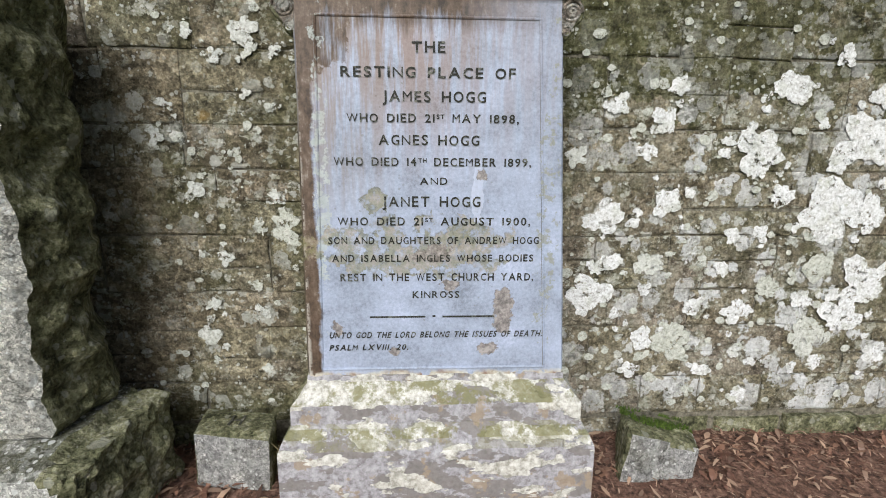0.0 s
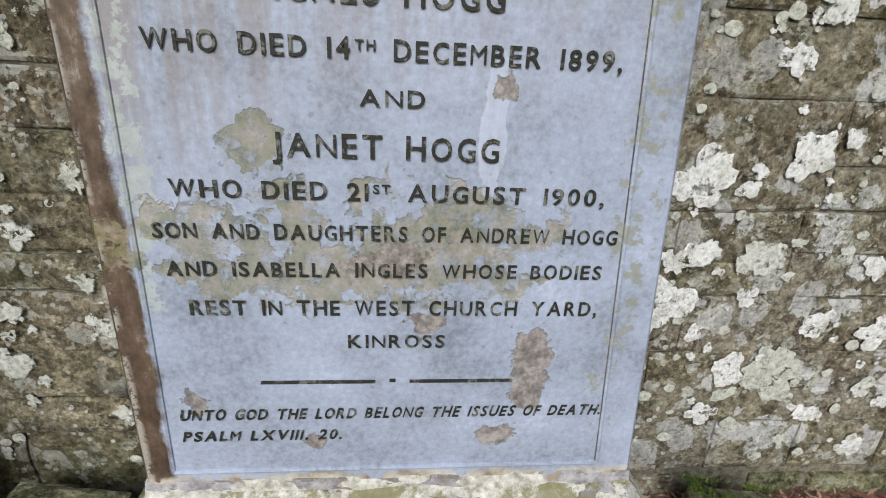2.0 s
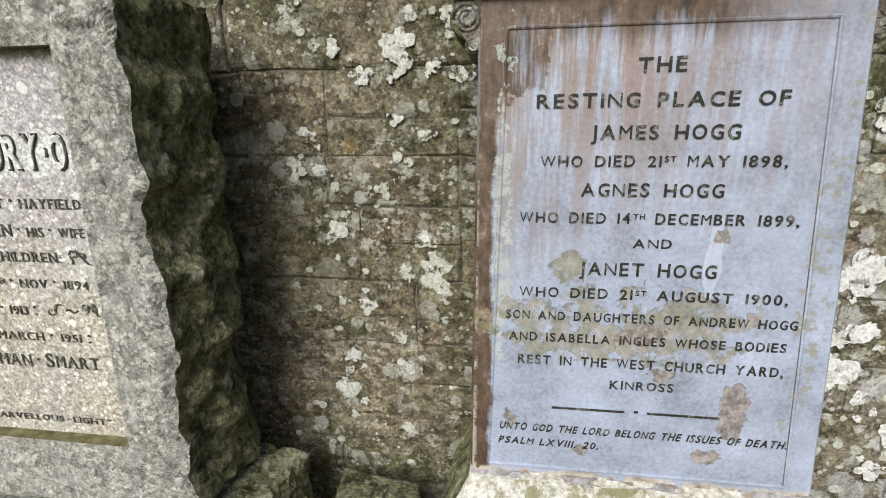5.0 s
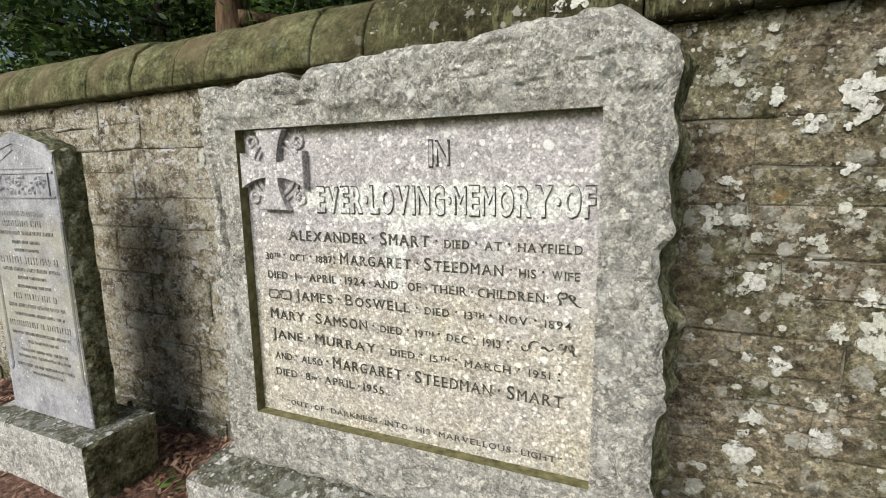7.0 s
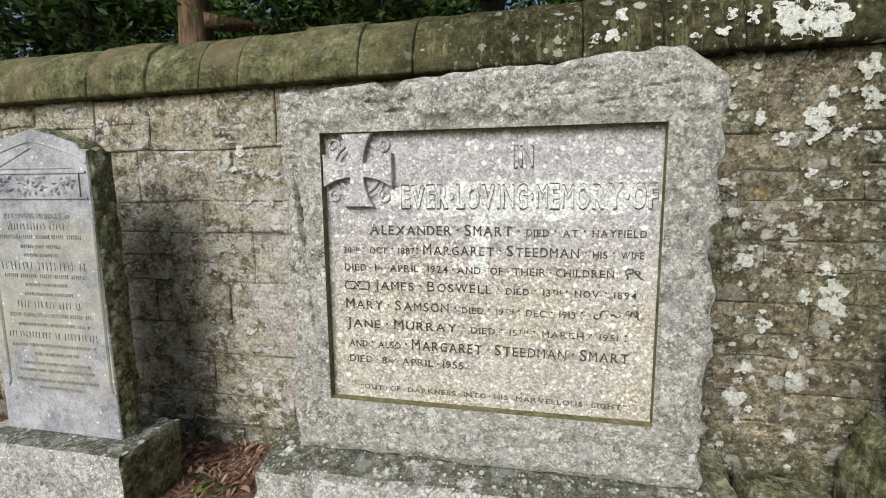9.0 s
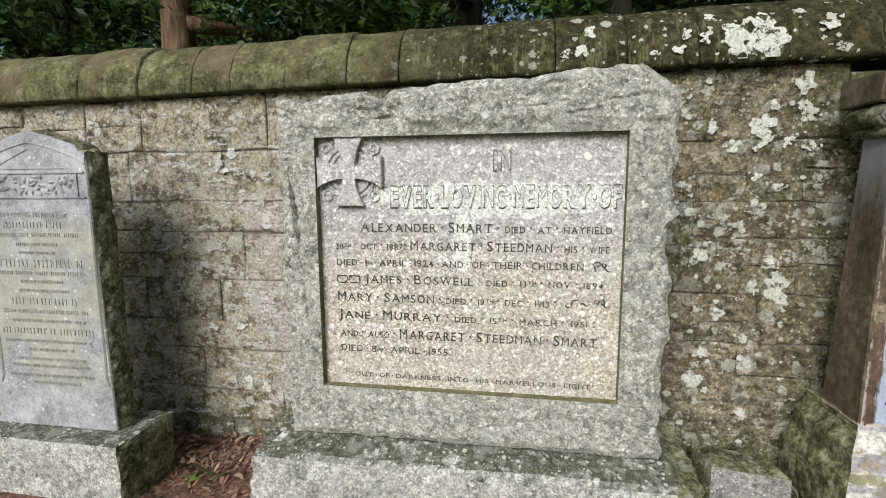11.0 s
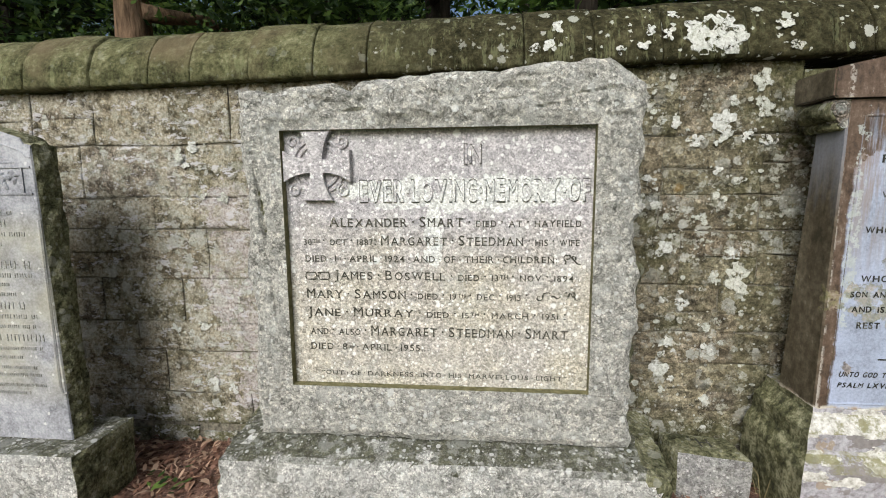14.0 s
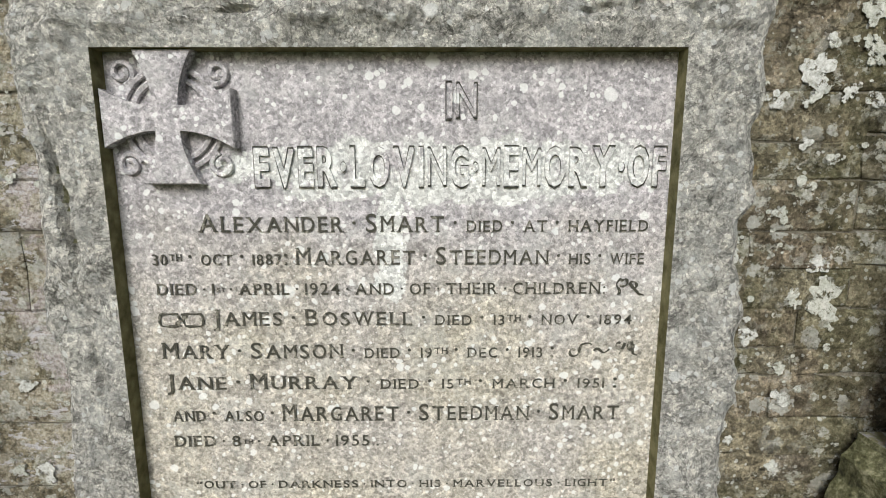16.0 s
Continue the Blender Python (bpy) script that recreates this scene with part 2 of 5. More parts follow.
def grey_stone_material(name, tint, buff, stain=False):
    """Hard grey memorial stone, freckled with pale lichen."""
    m = Nodes(name)
    n = m.noise(15, 8, 0.75)
    speck = m.noise(170, 4, 0.8)
    coarse = m.noise(75, 5, 0.75)
    mixed = m.maths("ADD", m.maths("MULTIPLY", n, 0.22), m.maths("ADD", m.maths("MULTIPLY", speck, 0.33), m.maths("MULTIPLY", coarse, 0.45)))
    base = m.ramp(mixed, [(0.37, tuple(c * 0.42 for c in tint)), (0.46, tuple(c * 0.78 for c in tint)), (0.54, tuple(c * 0.98 for c in tint)), (0.66, tuple(min(1, c * 1.4) for c in tint))])
    if buff:
        low = m.both(m.span(m.maths("ADD", m.axis(2), m.maths("MULTIPLY", m.noise(4, 4), 0.4)), 1.5, 1.25, 0, 0.7), m.span(m.noise(3, 3), 0.3, 0.6, 0.4, 1.0))
        base = m.mix(low, base, m.ramp(coarse, [(0.36, (0.28, 0.252, 0.172)), (0.5, (0.53, 0.488, 0.36)), (0.66, (0.73, 0.688, 0.56))]))
        wash = m.both(m.span(m.noise(9, 5, 0.65, m.stretch((1.3, 1, 0.7))), 0.36, 0.44), m.near(-1.58, 1.365, 0.46, 0.07, 0.22, 14))
        drip = m.near(-1.735, 1.22, 0.03, 0.15, 0.35, 16)
        base = m.mix(m.maths("MULTIPLY", m.either(wash, drip), 0.92), base, m.mix(coarse, (0.62, 0.625, 0.60), (0.86, 0.87, 0.84)))
    else:
        crack = m.span(m.maths("ABSOLUTE", m.maths("SUBTRACT", m.noise(3.2, 6, 0.62, m.stretch((1, 1, 1.6)), twist=0.6), 0.5)), 0.0, 0.012, 0.75, 0.0)
        fissure = m.span(m.maths("ABSOLUTE", m.maths("SUBTRACT", m.noise(7, 5, 0.6, m.stretch((1.5, 1, 0.8)), twist=1.2), 0.5)), 0.0, 0.014, 0.7, 0.0)
        base = m.mix(m.either(m.both(crack, m.span(m.noise(5), 0.4, 0.52)), m.both(fissure, m.span(m.noise(4), 0.5, 0.62))), base, (0.05, 0.05, 0.035))
        crust = m.add("ShaderNodeTexVoronoi")
        m.put(crust.inputs["Vector"], m.warp(16, 0.06))
        crust.inputs["Scale"].default_value = 24
        shell = m.both(m.span(crust.outputs["Distance"], 0.52, 0.46), m.span(m.axis(0, crust.outputs["Color"]), 0.42, 0.46))
        base = m.mix(m.maths("MULTIPLY", shell, 0.5), base, m.mix(m.axis(1, crust.outputs["Color"]), (0.40, 0.395, 0.36), (0.74, 0.735, 0.69)))
        seam = m.span(m.maths("ABSOLUTE", m.maths("SUBTRACT", m.noise(17, 5, 0.6, twist=0.8), 0.5)), 0.004, 0.02, 0.6, 0.0)
        base = m.mix(m.both(seam, m.span(m.noise(7), 0.38, 0.5)), base, (0.10, 0.10, 0.08))
        dull = m.span(m.noise(6, 6, 0.7), 0.55, 0.66, 0, 0.15)
        base = m.mix(dull, base, m.mix(coarse, (0.11, 0.11, 0.10), (0.36, 0.36, 0.34)))
    if stain:
        up = m.axis(2, m.add("ShaderNodeNewGeometry").outputs["Normal"])
        moss = m.either(m.span(m.noise(5, 5, 0.65), 0.52, 0.64, 0, 0.45), m.both(m.span(up, 0.45, 0.8), m.span(m.noise(9, 7, 0.72), 0.36, 0.48, 0, 0.9)))
        base = m.mix(moss, base, m.mix(coarse, (0.03, 0.03, 0.014), (0.19, 0.19, 0.11)))
    grit = m.noise(210, 3, 0.8)
    base = m.mix(0.6, base, m.ramp(grit, [(0.36, (0.55, 0.55, 0.53)), (0.5, (0.95, 0.95, 0.94)), (0.62, (1.2, 1.2, 1.2))]), "MULTIPLY")
    base = m.mix(0.5 if buff else 1.0, base, m.cells(52, m.warp(34, 0.035), 0.62, 1.2), "MULTIPLY")
    base = m.mix(1.0, base, m.cells(150, m.warp(90, 0.012), 0.62, 1.22), "MULTIPLY")
    pale = m.both(m.span(m.noise(9, 8, 0.75), 0.53, 0.57, 0, 0.22 if buff else 0.34), m.span(coarse, 0.3, 0.5, 0.5, 1.0))
    base = m.mix(pale, base, (0.62, 0.63, 0.60))
    loose = m.warp(60, 0.012)
    dots = m.either(m.spots(75, 0.50, 0.62, loose), m.spots(38, 0.42, 0.66, loose), m.spots(19, 0.34, 0.78, m.warp(45, 0.02)))
    base = m.mix(m.maths("MULTIPLY", dots, 0.75 if buff else 0.7), base, (0.80, 0.81, 0.785))
    return m.done(base, 0.9, m.maths("ADD", mixed, m.maths("MULTIPLY", grit, 0.3)), 0.022 if not buff else 0.006, 1.0, 0.2)


# algae-grown stone; the shade of turned-away sides is also in its dark colour
def algae_shade_stone_material(name="algae_and_shade_hewn_stone"):
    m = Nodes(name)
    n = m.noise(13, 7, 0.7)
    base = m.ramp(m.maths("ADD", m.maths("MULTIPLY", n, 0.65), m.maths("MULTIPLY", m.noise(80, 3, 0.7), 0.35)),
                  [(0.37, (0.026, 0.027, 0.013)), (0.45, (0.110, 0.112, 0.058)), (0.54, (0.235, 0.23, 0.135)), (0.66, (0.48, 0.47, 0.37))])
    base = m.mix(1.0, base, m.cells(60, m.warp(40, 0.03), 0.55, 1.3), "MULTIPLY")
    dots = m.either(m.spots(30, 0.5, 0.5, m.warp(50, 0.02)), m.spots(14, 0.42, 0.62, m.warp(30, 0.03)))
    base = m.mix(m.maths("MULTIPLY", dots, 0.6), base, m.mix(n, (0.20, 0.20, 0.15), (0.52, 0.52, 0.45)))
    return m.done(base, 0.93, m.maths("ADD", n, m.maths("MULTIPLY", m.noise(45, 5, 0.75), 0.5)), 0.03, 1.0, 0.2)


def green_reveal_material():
    m = Nodes("dark_green_reveal")
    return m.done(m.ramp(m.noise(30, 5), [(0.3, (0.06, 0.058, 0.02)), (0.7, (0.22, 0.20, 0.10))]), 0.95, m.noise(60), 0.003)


def tablet_material():
    m = Nodes("flaking_pale_blue_paint")
    fine = m.noise(90, 4, 0.7)
    cloud = m.noise(6, 5, 0.6)
    base = m.ramp(m.maths("ADD", m.maths("MULTIPLY", cloud, 0.6), m.maths("MULTIPLY", fine, 0.4)),
                  [(0.36, (0.19, 0.215, 0.27)), (0.47, (0.295, 0.332, 0.425)), (0.58, (0.365, 0.41, 0.535)), (0.72, (0.50, 0.55, 0.69))])
    streak = m.noise(1.0, 5, 0.7, m.stretch((34, 20, 2.6)))
    x, z = m.axis(0), m.axis(2)
    upper = m.both(m.span(z, 1.1, 1.5), m.span(x, 0.5, 0.1, 0.35, 1.0))
    rain = m.both(m.span(streak, 0.40, 0.56), upper)
    base = m.mix(m.maths("MULTIPLY", rain, 0.75), base, m.mix(fine, (0.16, 0.085, 0.045), (0.30, 0.21, 0.15)))
    dull = m.both(m.span(streak, 0.4, 0.6), m.span(z, 0.98, 1.12), m.span(x, 0.1, -0.08))
    base = m.mix(m.maths("MULTIPLY", dull, 0.5), base, (0.23, 0.20, 0.18))
    rag = m.maths("MULTIPLY", m.maths("SUBTRACT", m.noise(14, 6, 0.65), 0.5), 0.05)
    edge = m.span(m.maths("ADD", x, rag), -0.184, -0.194)
    top = m.both(m.span(m.maths("ADD", z, m.maths("MULTIPLY", streak, 0.16)), 1.665, 1.72), m.span(m.maths("ADD", x, m.maths("MULTIPLY", streak, 0.3)), 0.72, 0.4))
    corner = m.both(m.near(-0.15, 1.6, 0.09, 0.14, 0.3, 9), m.span(streak, 0.3, 0.5))
    brown = m.ramp(m.maths("ADD", m.maths("MULTIPLY", m.noise(34, 6, 0.75), 0.5), m.maths("MULTIPLY", m.noise(1.0, 6, 0.75, m.stretch((30, 30, 8))), 0.5)), [(0.38, (0.030, 0.020, 0.013)), (0.49, (0.085, 0.056, 0.038)), (0.57, (0.13, 0.092, 0.066)), (0.67, (0.30, 0.265, 0.235))])
    base = m.mix(m.either(edge, top, corner), base, brown)
    # the left-facing side is coloured darker and more olive than the front
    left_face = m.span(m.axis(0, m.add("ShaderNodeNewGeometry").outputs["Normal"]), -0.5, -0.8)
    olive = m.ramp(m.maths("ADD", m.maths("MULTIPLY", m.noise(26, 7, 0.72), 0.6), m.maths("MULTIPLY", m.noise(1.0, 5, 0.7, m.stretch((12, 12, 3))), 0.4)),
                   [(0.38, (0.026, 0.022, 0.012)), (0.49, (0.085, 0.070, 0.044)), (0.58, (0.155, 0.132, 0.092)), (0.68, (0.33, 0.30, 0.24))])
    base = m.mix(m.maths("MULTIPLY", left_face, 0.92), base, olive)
    # bluish sky reflection painted into the upper left side's colour
    sky_sheen = m.both(left_face, m.span(m.maths("ADD", z, m.maths("MULTIPLY", streak, 0.5)), 1.50, 1.80), m.span(z, 1.64, 1.59))
    base = m.mix(m.maths("MULTIPLY", sky_sheen, 0.8), base, m.mix(fine, (0.15, 0.158, 0.185), (0.34, 0.355, 0.42)))
    arris = m.both(m.span(left_face, 0.0, 0.5, 1.0, 0.0), m.span(m.maths("ABSOLUTE", m.maths("SUBTRACT", x, -0.233)), 0.013, 0.006), m.span(m.noise(27, 7, 0.75), 0.50, 0.53))
    base = m.mix(m.maths("MULTIPLY", arris, 0.75), base, m.mix(fine, (0.24, 0.21, 0.17), (0.58, 0.56, 0.52)))
    pale = m.both(m.near(-0.165, 1.2, 0.022, 0.38, 0.5, 24), m.span(m.noise(28, 6, 0.7), 0.47, 0.52))
    base = m.mix(m.maths("MULTIPLY", pale, 0.7), base, m.mix(m.noise(35, 5, 0.7), (0.20, 0.22, 0.17), (0.62, 0.67, 0.68)))
    moss = m.either(m.both(m.near(0.11, 0.95, 0.34, 0.095, 0.30, 11), m.span(m.noise(17, 6, 0.65), 0.44, 0.48)), m.near(-0.005, 1.095, 0.035, 0.035, 0.5, 30),
                    m.near(0.07, 0.905, 0.16, 0.03, 0.5, 20))
    moss = m.both(moss, m.span(m.noise(32, 6, 0.75), 0.40, 0.50, 0.25, 1.0))
    base = m.mix(m.maths("MULTIPLY", moss, 0.7), base, m.ramp(m.noise(30, 6, 0.7), [(0.36, (0.10, 0.10, 0.035)), (0.47, (0.21, 0.20, 0.09)), (0.56, (0.30, 0.25, 0.18)), (0.66, (0.40, 0.36, 0.29))]))
    fleck = m.both(m.near(0.545, 1.1, 0.035, 0.45, 0.3, 20), m.span(m.noise(38, 6, 0.7), 0.53, 0.56))
    base = m.mix(m.maths("MULTIPLY", fleck, 0.75), base, m.mix(fine, (0.16, 0.17, 0.12), (0.34, 0.34, 0.27)))
    bare = m.both(m.near(0.318, 1.12, 0.022, 0.10, 0.22, 9), m.span(streak, 0.3, 0.6, 0.15, 0.5))
    base = m.mix(bare, base, (0.56, 0.60, 0.74))
    chip = m.either(m.near(0.412, 0.735, 0.034, 0.075, 0.3, 26), m.near(0.36, 0.605, 0.035, 0.02, 0.4, 34), m.near(0.23, 0.825, 0.03, 0.02, 0.5, 34),
                    m.near(0.33, 1.18, 0.02, 0.016, 0.4, 40), m.near(-0.135, 0.68, 0.016, 0.024, 0.4, 40), m.near(0.18, 0.93, 0.07, 0.025, 0.5, 24),
                    m.near(0.052, 0.59, 0.016, 0.014, 0.4, 40))
    base = m.mix(m.maths("MULTIPLY", chip, 0.92), base, m.ramp(m.noise(60, 4, 0.7), [(0.34, (0.10, 0.085, 0.075)), (0.48, (0.20, 0.175, 0.16)), (0.64, (0.36, 0.325, 0.30))]))
    foot = m.both(m.span(m.maths("ADD", z, rag), 0.524, 0.512), m.span(m.noise(26, 5, 0.65), 0.40, 0.45))
    base = m.mix(foot, base, m.ramp(m.noise(18, 5, 0.7), [(0.35, (0.22, 0.15, 0.11)), (0.5, (0.42, 0.38, 0.31)), (0.7, (0.62, 0.6, 0.52))]))
    freckle = m.both(0.5, m.spots(90, 0.4, 0.9, m.warp(80, 0.01)), m.span(m.noise(3), 0.45, 0.6))
    base = m.mix(freckle, base, (0.16, 0.15, 0.12))
    high = m.maths("ADD", m.maths("MULTIPLY", fine, 0.25), m.maths("MULTIPLY", m.either(chip, moss), -0.8))
    return m.done(base, 0.55, high, 0.002, 0.8, 0.4)


def flaked_base_material():
    m = Nodes("flaking_paint_on_moulded_base")
    a = m.noise(7, 6, 0.54, m.stretch((0.75, 1, 1.6)))
    b = m.noise(11, 7, 0.65)
    base = m.ramp(m.noise(50, 5, 0.7), [(0.36, (0.19, 0.18, 0.185)), (0.5, (0.32, 0.308, 0.325)), (0.66, (0.44, 0.43, 0.46))])
    worn = m.span(m.noise(9, 7, 0.6, m.stretch((0.7, 1, 1.4))), 0.53, 0.545, 0, 0.8)
    base = m.mix(worn, base, m.mix(m.noise(60, 5), (0.10, 0.09, 0.085), (0.27, 0.245, 0.225)))
    base = m.mix(m.span(b, 0.58, 0.61, 0, 0.8), base, m.mix(m.noise(40), (0.20, 0.15, 0.10), (0.42, 0.34, 0.25)))
    tilt = m.axis(2, m.add("ShaderNodeNewGeometry").outputs["Normal"])
    cream = m.span(m.maths("ADD", a, m.span(tilt, 0.1, 0.6, -0.03, 0.02)), 0.515, 0.52)
    base = m.mix(m.maths("MULTIPLY", cream, 0.92), base, m.ramp(m.noise(45, 5, 0.7), [(0.36, (0.28, 0.265, 0.22)), (0.5, (0.52, 0.505, 0.455)), (0.64, (0.72, 0.71, 0.67))]))
    up = m.axis(2, m.add("ShaderNodeNewGeometry").outputs["Normal"])
    moss = m.both(m.span(up, 0.25, 0.6), m.span(m.noise(8, 8, 0.75), 0.47, 0.53))
    base = m.mix(m.maths("MULTIPLY", moss, 0.85), base, m.mix(m.noise(40, 4), (0.10, 0.095, 0.03), (0.26, 0.25, 0.12)))
    # left faces: moss green, with that side's shade put into the dark colour
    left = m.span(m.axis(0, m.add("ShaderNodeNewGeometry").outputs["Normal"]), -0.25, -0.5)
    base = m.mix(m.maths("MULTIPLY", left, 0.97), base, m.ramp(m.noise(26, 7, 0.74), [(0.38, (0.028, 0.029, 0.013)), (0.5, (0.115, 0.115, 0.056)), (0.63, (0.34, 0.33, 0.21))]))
    return m.done(base, 0.85, m.maths("ADD", m.maths("MULTIPLY", cream, 0.6), m.noise(50, 5, 0.7)), 0.005, 1.0, 0.2)


def pale_headstone_material():
    m = Nodes("pale_grey_smooth_headstone")
    n = m.noise(10, 6, 0.68)
    base = m.ramp(m.maths("ADD", m.maths("MULTIPLY", n, 0.6), m.maths("MULTIPLY", m.noise(110, 3), 0.4)),
                  [(0.36, (0.14, 0.143, 0.158)), (0.49, (0.275, 0.278, 0.30)), (0.64, (0.43, 0.434, 0.458))])
    yellow = m.both(m.span(m.noise(3, 4), 0.36, 0.55, 0, 0.5), m.span(m.axis(2), 1.32, 1.2), m.span(m.axis(2), 0.45, 0.62))
    base = m.mix(yellow, base, (0.36, 0.34, 0.235))
    dots = m.spots(45, 0.4, 0.75, m.warp(60, 0.015))
    base = m.mix(m.maths("MULTIPLY", dots, 0.5), base, (0.72, 0.72, 0.68))
    return m.done(base, 0.8, n, 0.003, 0.8, 0.25)


def letter_material(name, dark, worn, keep=0.55):
    m = Nodes(name)
    lost = m.span(m.noise(60, 5, 0.7), keep, keep + 0.08, 0, 0.85)
    return m.done(m.mix(lost, dark, worn), 0.7, m.noise(120), 0.001)


def soil_material():
    m = Nodes("leaf_strewn_soil")
    soil = m.ramp(m.noise(40, 6, 0.7), [(0.34, (0.036, 0.022, 0.016)), (0.5, (0.165, 0.092, 0.066)), (0.68, (0.33, 0.205, 0.15))])
    grass = m.ramp(m.noise(60, 5, 0.7), [(0.3, (0.03, 0.045, 0.012)), (0.7, (0.11, 0.15, 0.045))])
    lawn = m.span(m.maths("ADD", m.axis(1), m.maths("MULTIPLY", m.noise(2.5, 4), 0.5)), 1.05, 0.9)
    return m.done(m.mix(lawn, soil, grass), 0.95, m.noise(45, 6, 0.7), 0.02)


def moss_material():
    m = Nodes("bright_green_moss")
    return m.done(m.ramp(m.noise(90, 5, 0.7), [(0.3, (0.02, 0.035, 0.006)), (0.55, (0.09, 0.14, 0.02)), (0.75, (0.19, 0.25, 0.05))]), 0.95, m.noise(140, 4), 0.01)


def leaf_material(name, colours, through_light=0.35):
    m = Nodes(name)
    colour = m.ramp(m.island(), [(i / (len(colours) - 1), c) for i, c in enumerate(colours)])
    m.done(colour, 0.55, None, gloss=0.35)
    t = m.add("ShaderNodeBsdfTranslucent")
    m.put(t.inputs[0], colour)
    blend = m.add("ShaderNodeMixShader")
    blend.inputs[0].default_value = through_light
    out = m.tree.nodes["Material Output"]
    m.tree.links.new(m.bsdf.outputs[0], blend.inputs[1])
    m.tree.links.new(t.outputs[0], blend.inputs[2])
    m.tree.links.new(blend.outputs[0], out.inputs[0])
    return m.mat


def bark_material(name, a, b):
    m = Nodes(name)
    n = m.noise(9, 6, 0.7, m.stretch((3, 3, 0.5)))
    return m.done(m.ramp(n, [(0.3, a), (0.65, b)]), 0.9, n, 0.03)


WALL_STONE, LICHEN, COPING, MORTAR = wall_stone_material(), lichen_material(), coping_material(), mortar_material()
GREY_STONE = grey_stone_material("grey_hewn_stone", (0.72, 0.70, 0.64), False)
PLINTH_STONE = grey_stone_material("grey_plinth_stone", (0.82, 0.81, 0.765), False, True)
BLOCK_STONE = grey_stone_material("mossy_grey_block_stone", (0.52, 0.51, 0.50), False, True)
PANEL_STONE = grey_stone_material("buff_and_grey_panel_stone", (0.56, 0.534, 0.547), True)
PALE_CARVING = grey_stone_material("pale_weathered_carving", (0.40, 0.34, 0.285), False)
ALGAE_SHADE_STONE, REVEAL = algae_shade_stone_material(), green_reveal_material()
TABLET, FLAKED, HEADSTONE = tablet_material(), flaked_base_material(), pale_headstone_material()
BLACK_LETTER = letter_material("worn_black_letter_paint", (0.022, 0.022, 0.017), (0.17, 0.175, 0.15), 0.535)
LEAD_LETTER = letter_material("dark_grey_letter_filling", (0.052, 0.05, 0.038), (0.28, 0.265, 0.215), 0.55)
PALE_LETTER = letter_material("faint_grey_lettering", (0.19, 0.187, 0.16), (0.36, 0.36, 0.345), 0.44)
SOIL, MOSS = soil_material(), moss_material()
LITTER = leaf_material("dry_brown_leaf", [(0.06, 0.033, 0.024), (0.16, 0.080, 0.054), (0.27, 0.15, 0.10), (0.48, 0.34, 0.24), (0.12, 0.066, 0.048)], 0.1)
STRAW = leaf_material("dry_straw", [(0.22, 0.18, 0.09), (0.34, 0.29, 0.16)], 0.2)
FOLIAGE = leaf_material("dark_evergreen_leaf", [(0.010, 0.022, 0.006), (0.026, 0.055, 0.012), (0.05, 0.095, 0.018), (0.13, 0.20, 0.04)])
FAR_FOLIAGE = leaf_material("sunlit_broad_leaf", [(0.04, 0.08, 0.015), (0.09, 0.16, 0.03), (0.15, 0.24, 0.05)], 0.5)
RED_BARK, DARK_BARK = bark_material("reddish_bark", (0.07, 0.047, 0.03), (0.34, 0.225, 0.14)), bark_material("dark_bark", (0.012, 0.010, 0.008), (0.05, 0.04, 0.03))


# ---- building helpers ----
def mesh_of(bm, name, materials, smooth=False):
    bmesh.ops.recalc_face_normals(bm, faces=bm.faces)
    me = bpy.data.meshes.new(name)
    for f in bm.faces:
        f.smooth = smooth
    bm.to_mesh(me)
    bm.free()
    for mt in materials if isinstance(materials, (list, tuple)) else [materials]:
        me.materials.append(mt)
    return me


def part(name, bm, material, parent, label="", smooth=False):
    """One mesh object under a thing or part; bm is in world coordinates."""
    me = bm if isinstance(bm, bpy.types.Mesh) else mesh_of(bm, name, material, smooth)
    if isinstance(bm, bpy.types.Mesh):
        me.materials.append(material)
    ob = new(name, me)
    ob.parent = parent
    base = parent.location.copy()
    if parent.parent:
        base += parent.parent.location
    me.transform(Matrix.Translation(-base))
    return tagged(ob, label)


def thing(name, at, label, category, group="", kind=""):
    ob = new(name)
    ob.empty_display_size = 0.1
    ob.location = at
    return tagged(ob, label, category, group, kind)


def solid(name, bm, material, label, category, group="", kind="", smooth=False):
    return tagged(new(name, mesh_of(bm, name, material, smooth)), label, category, group, kind)


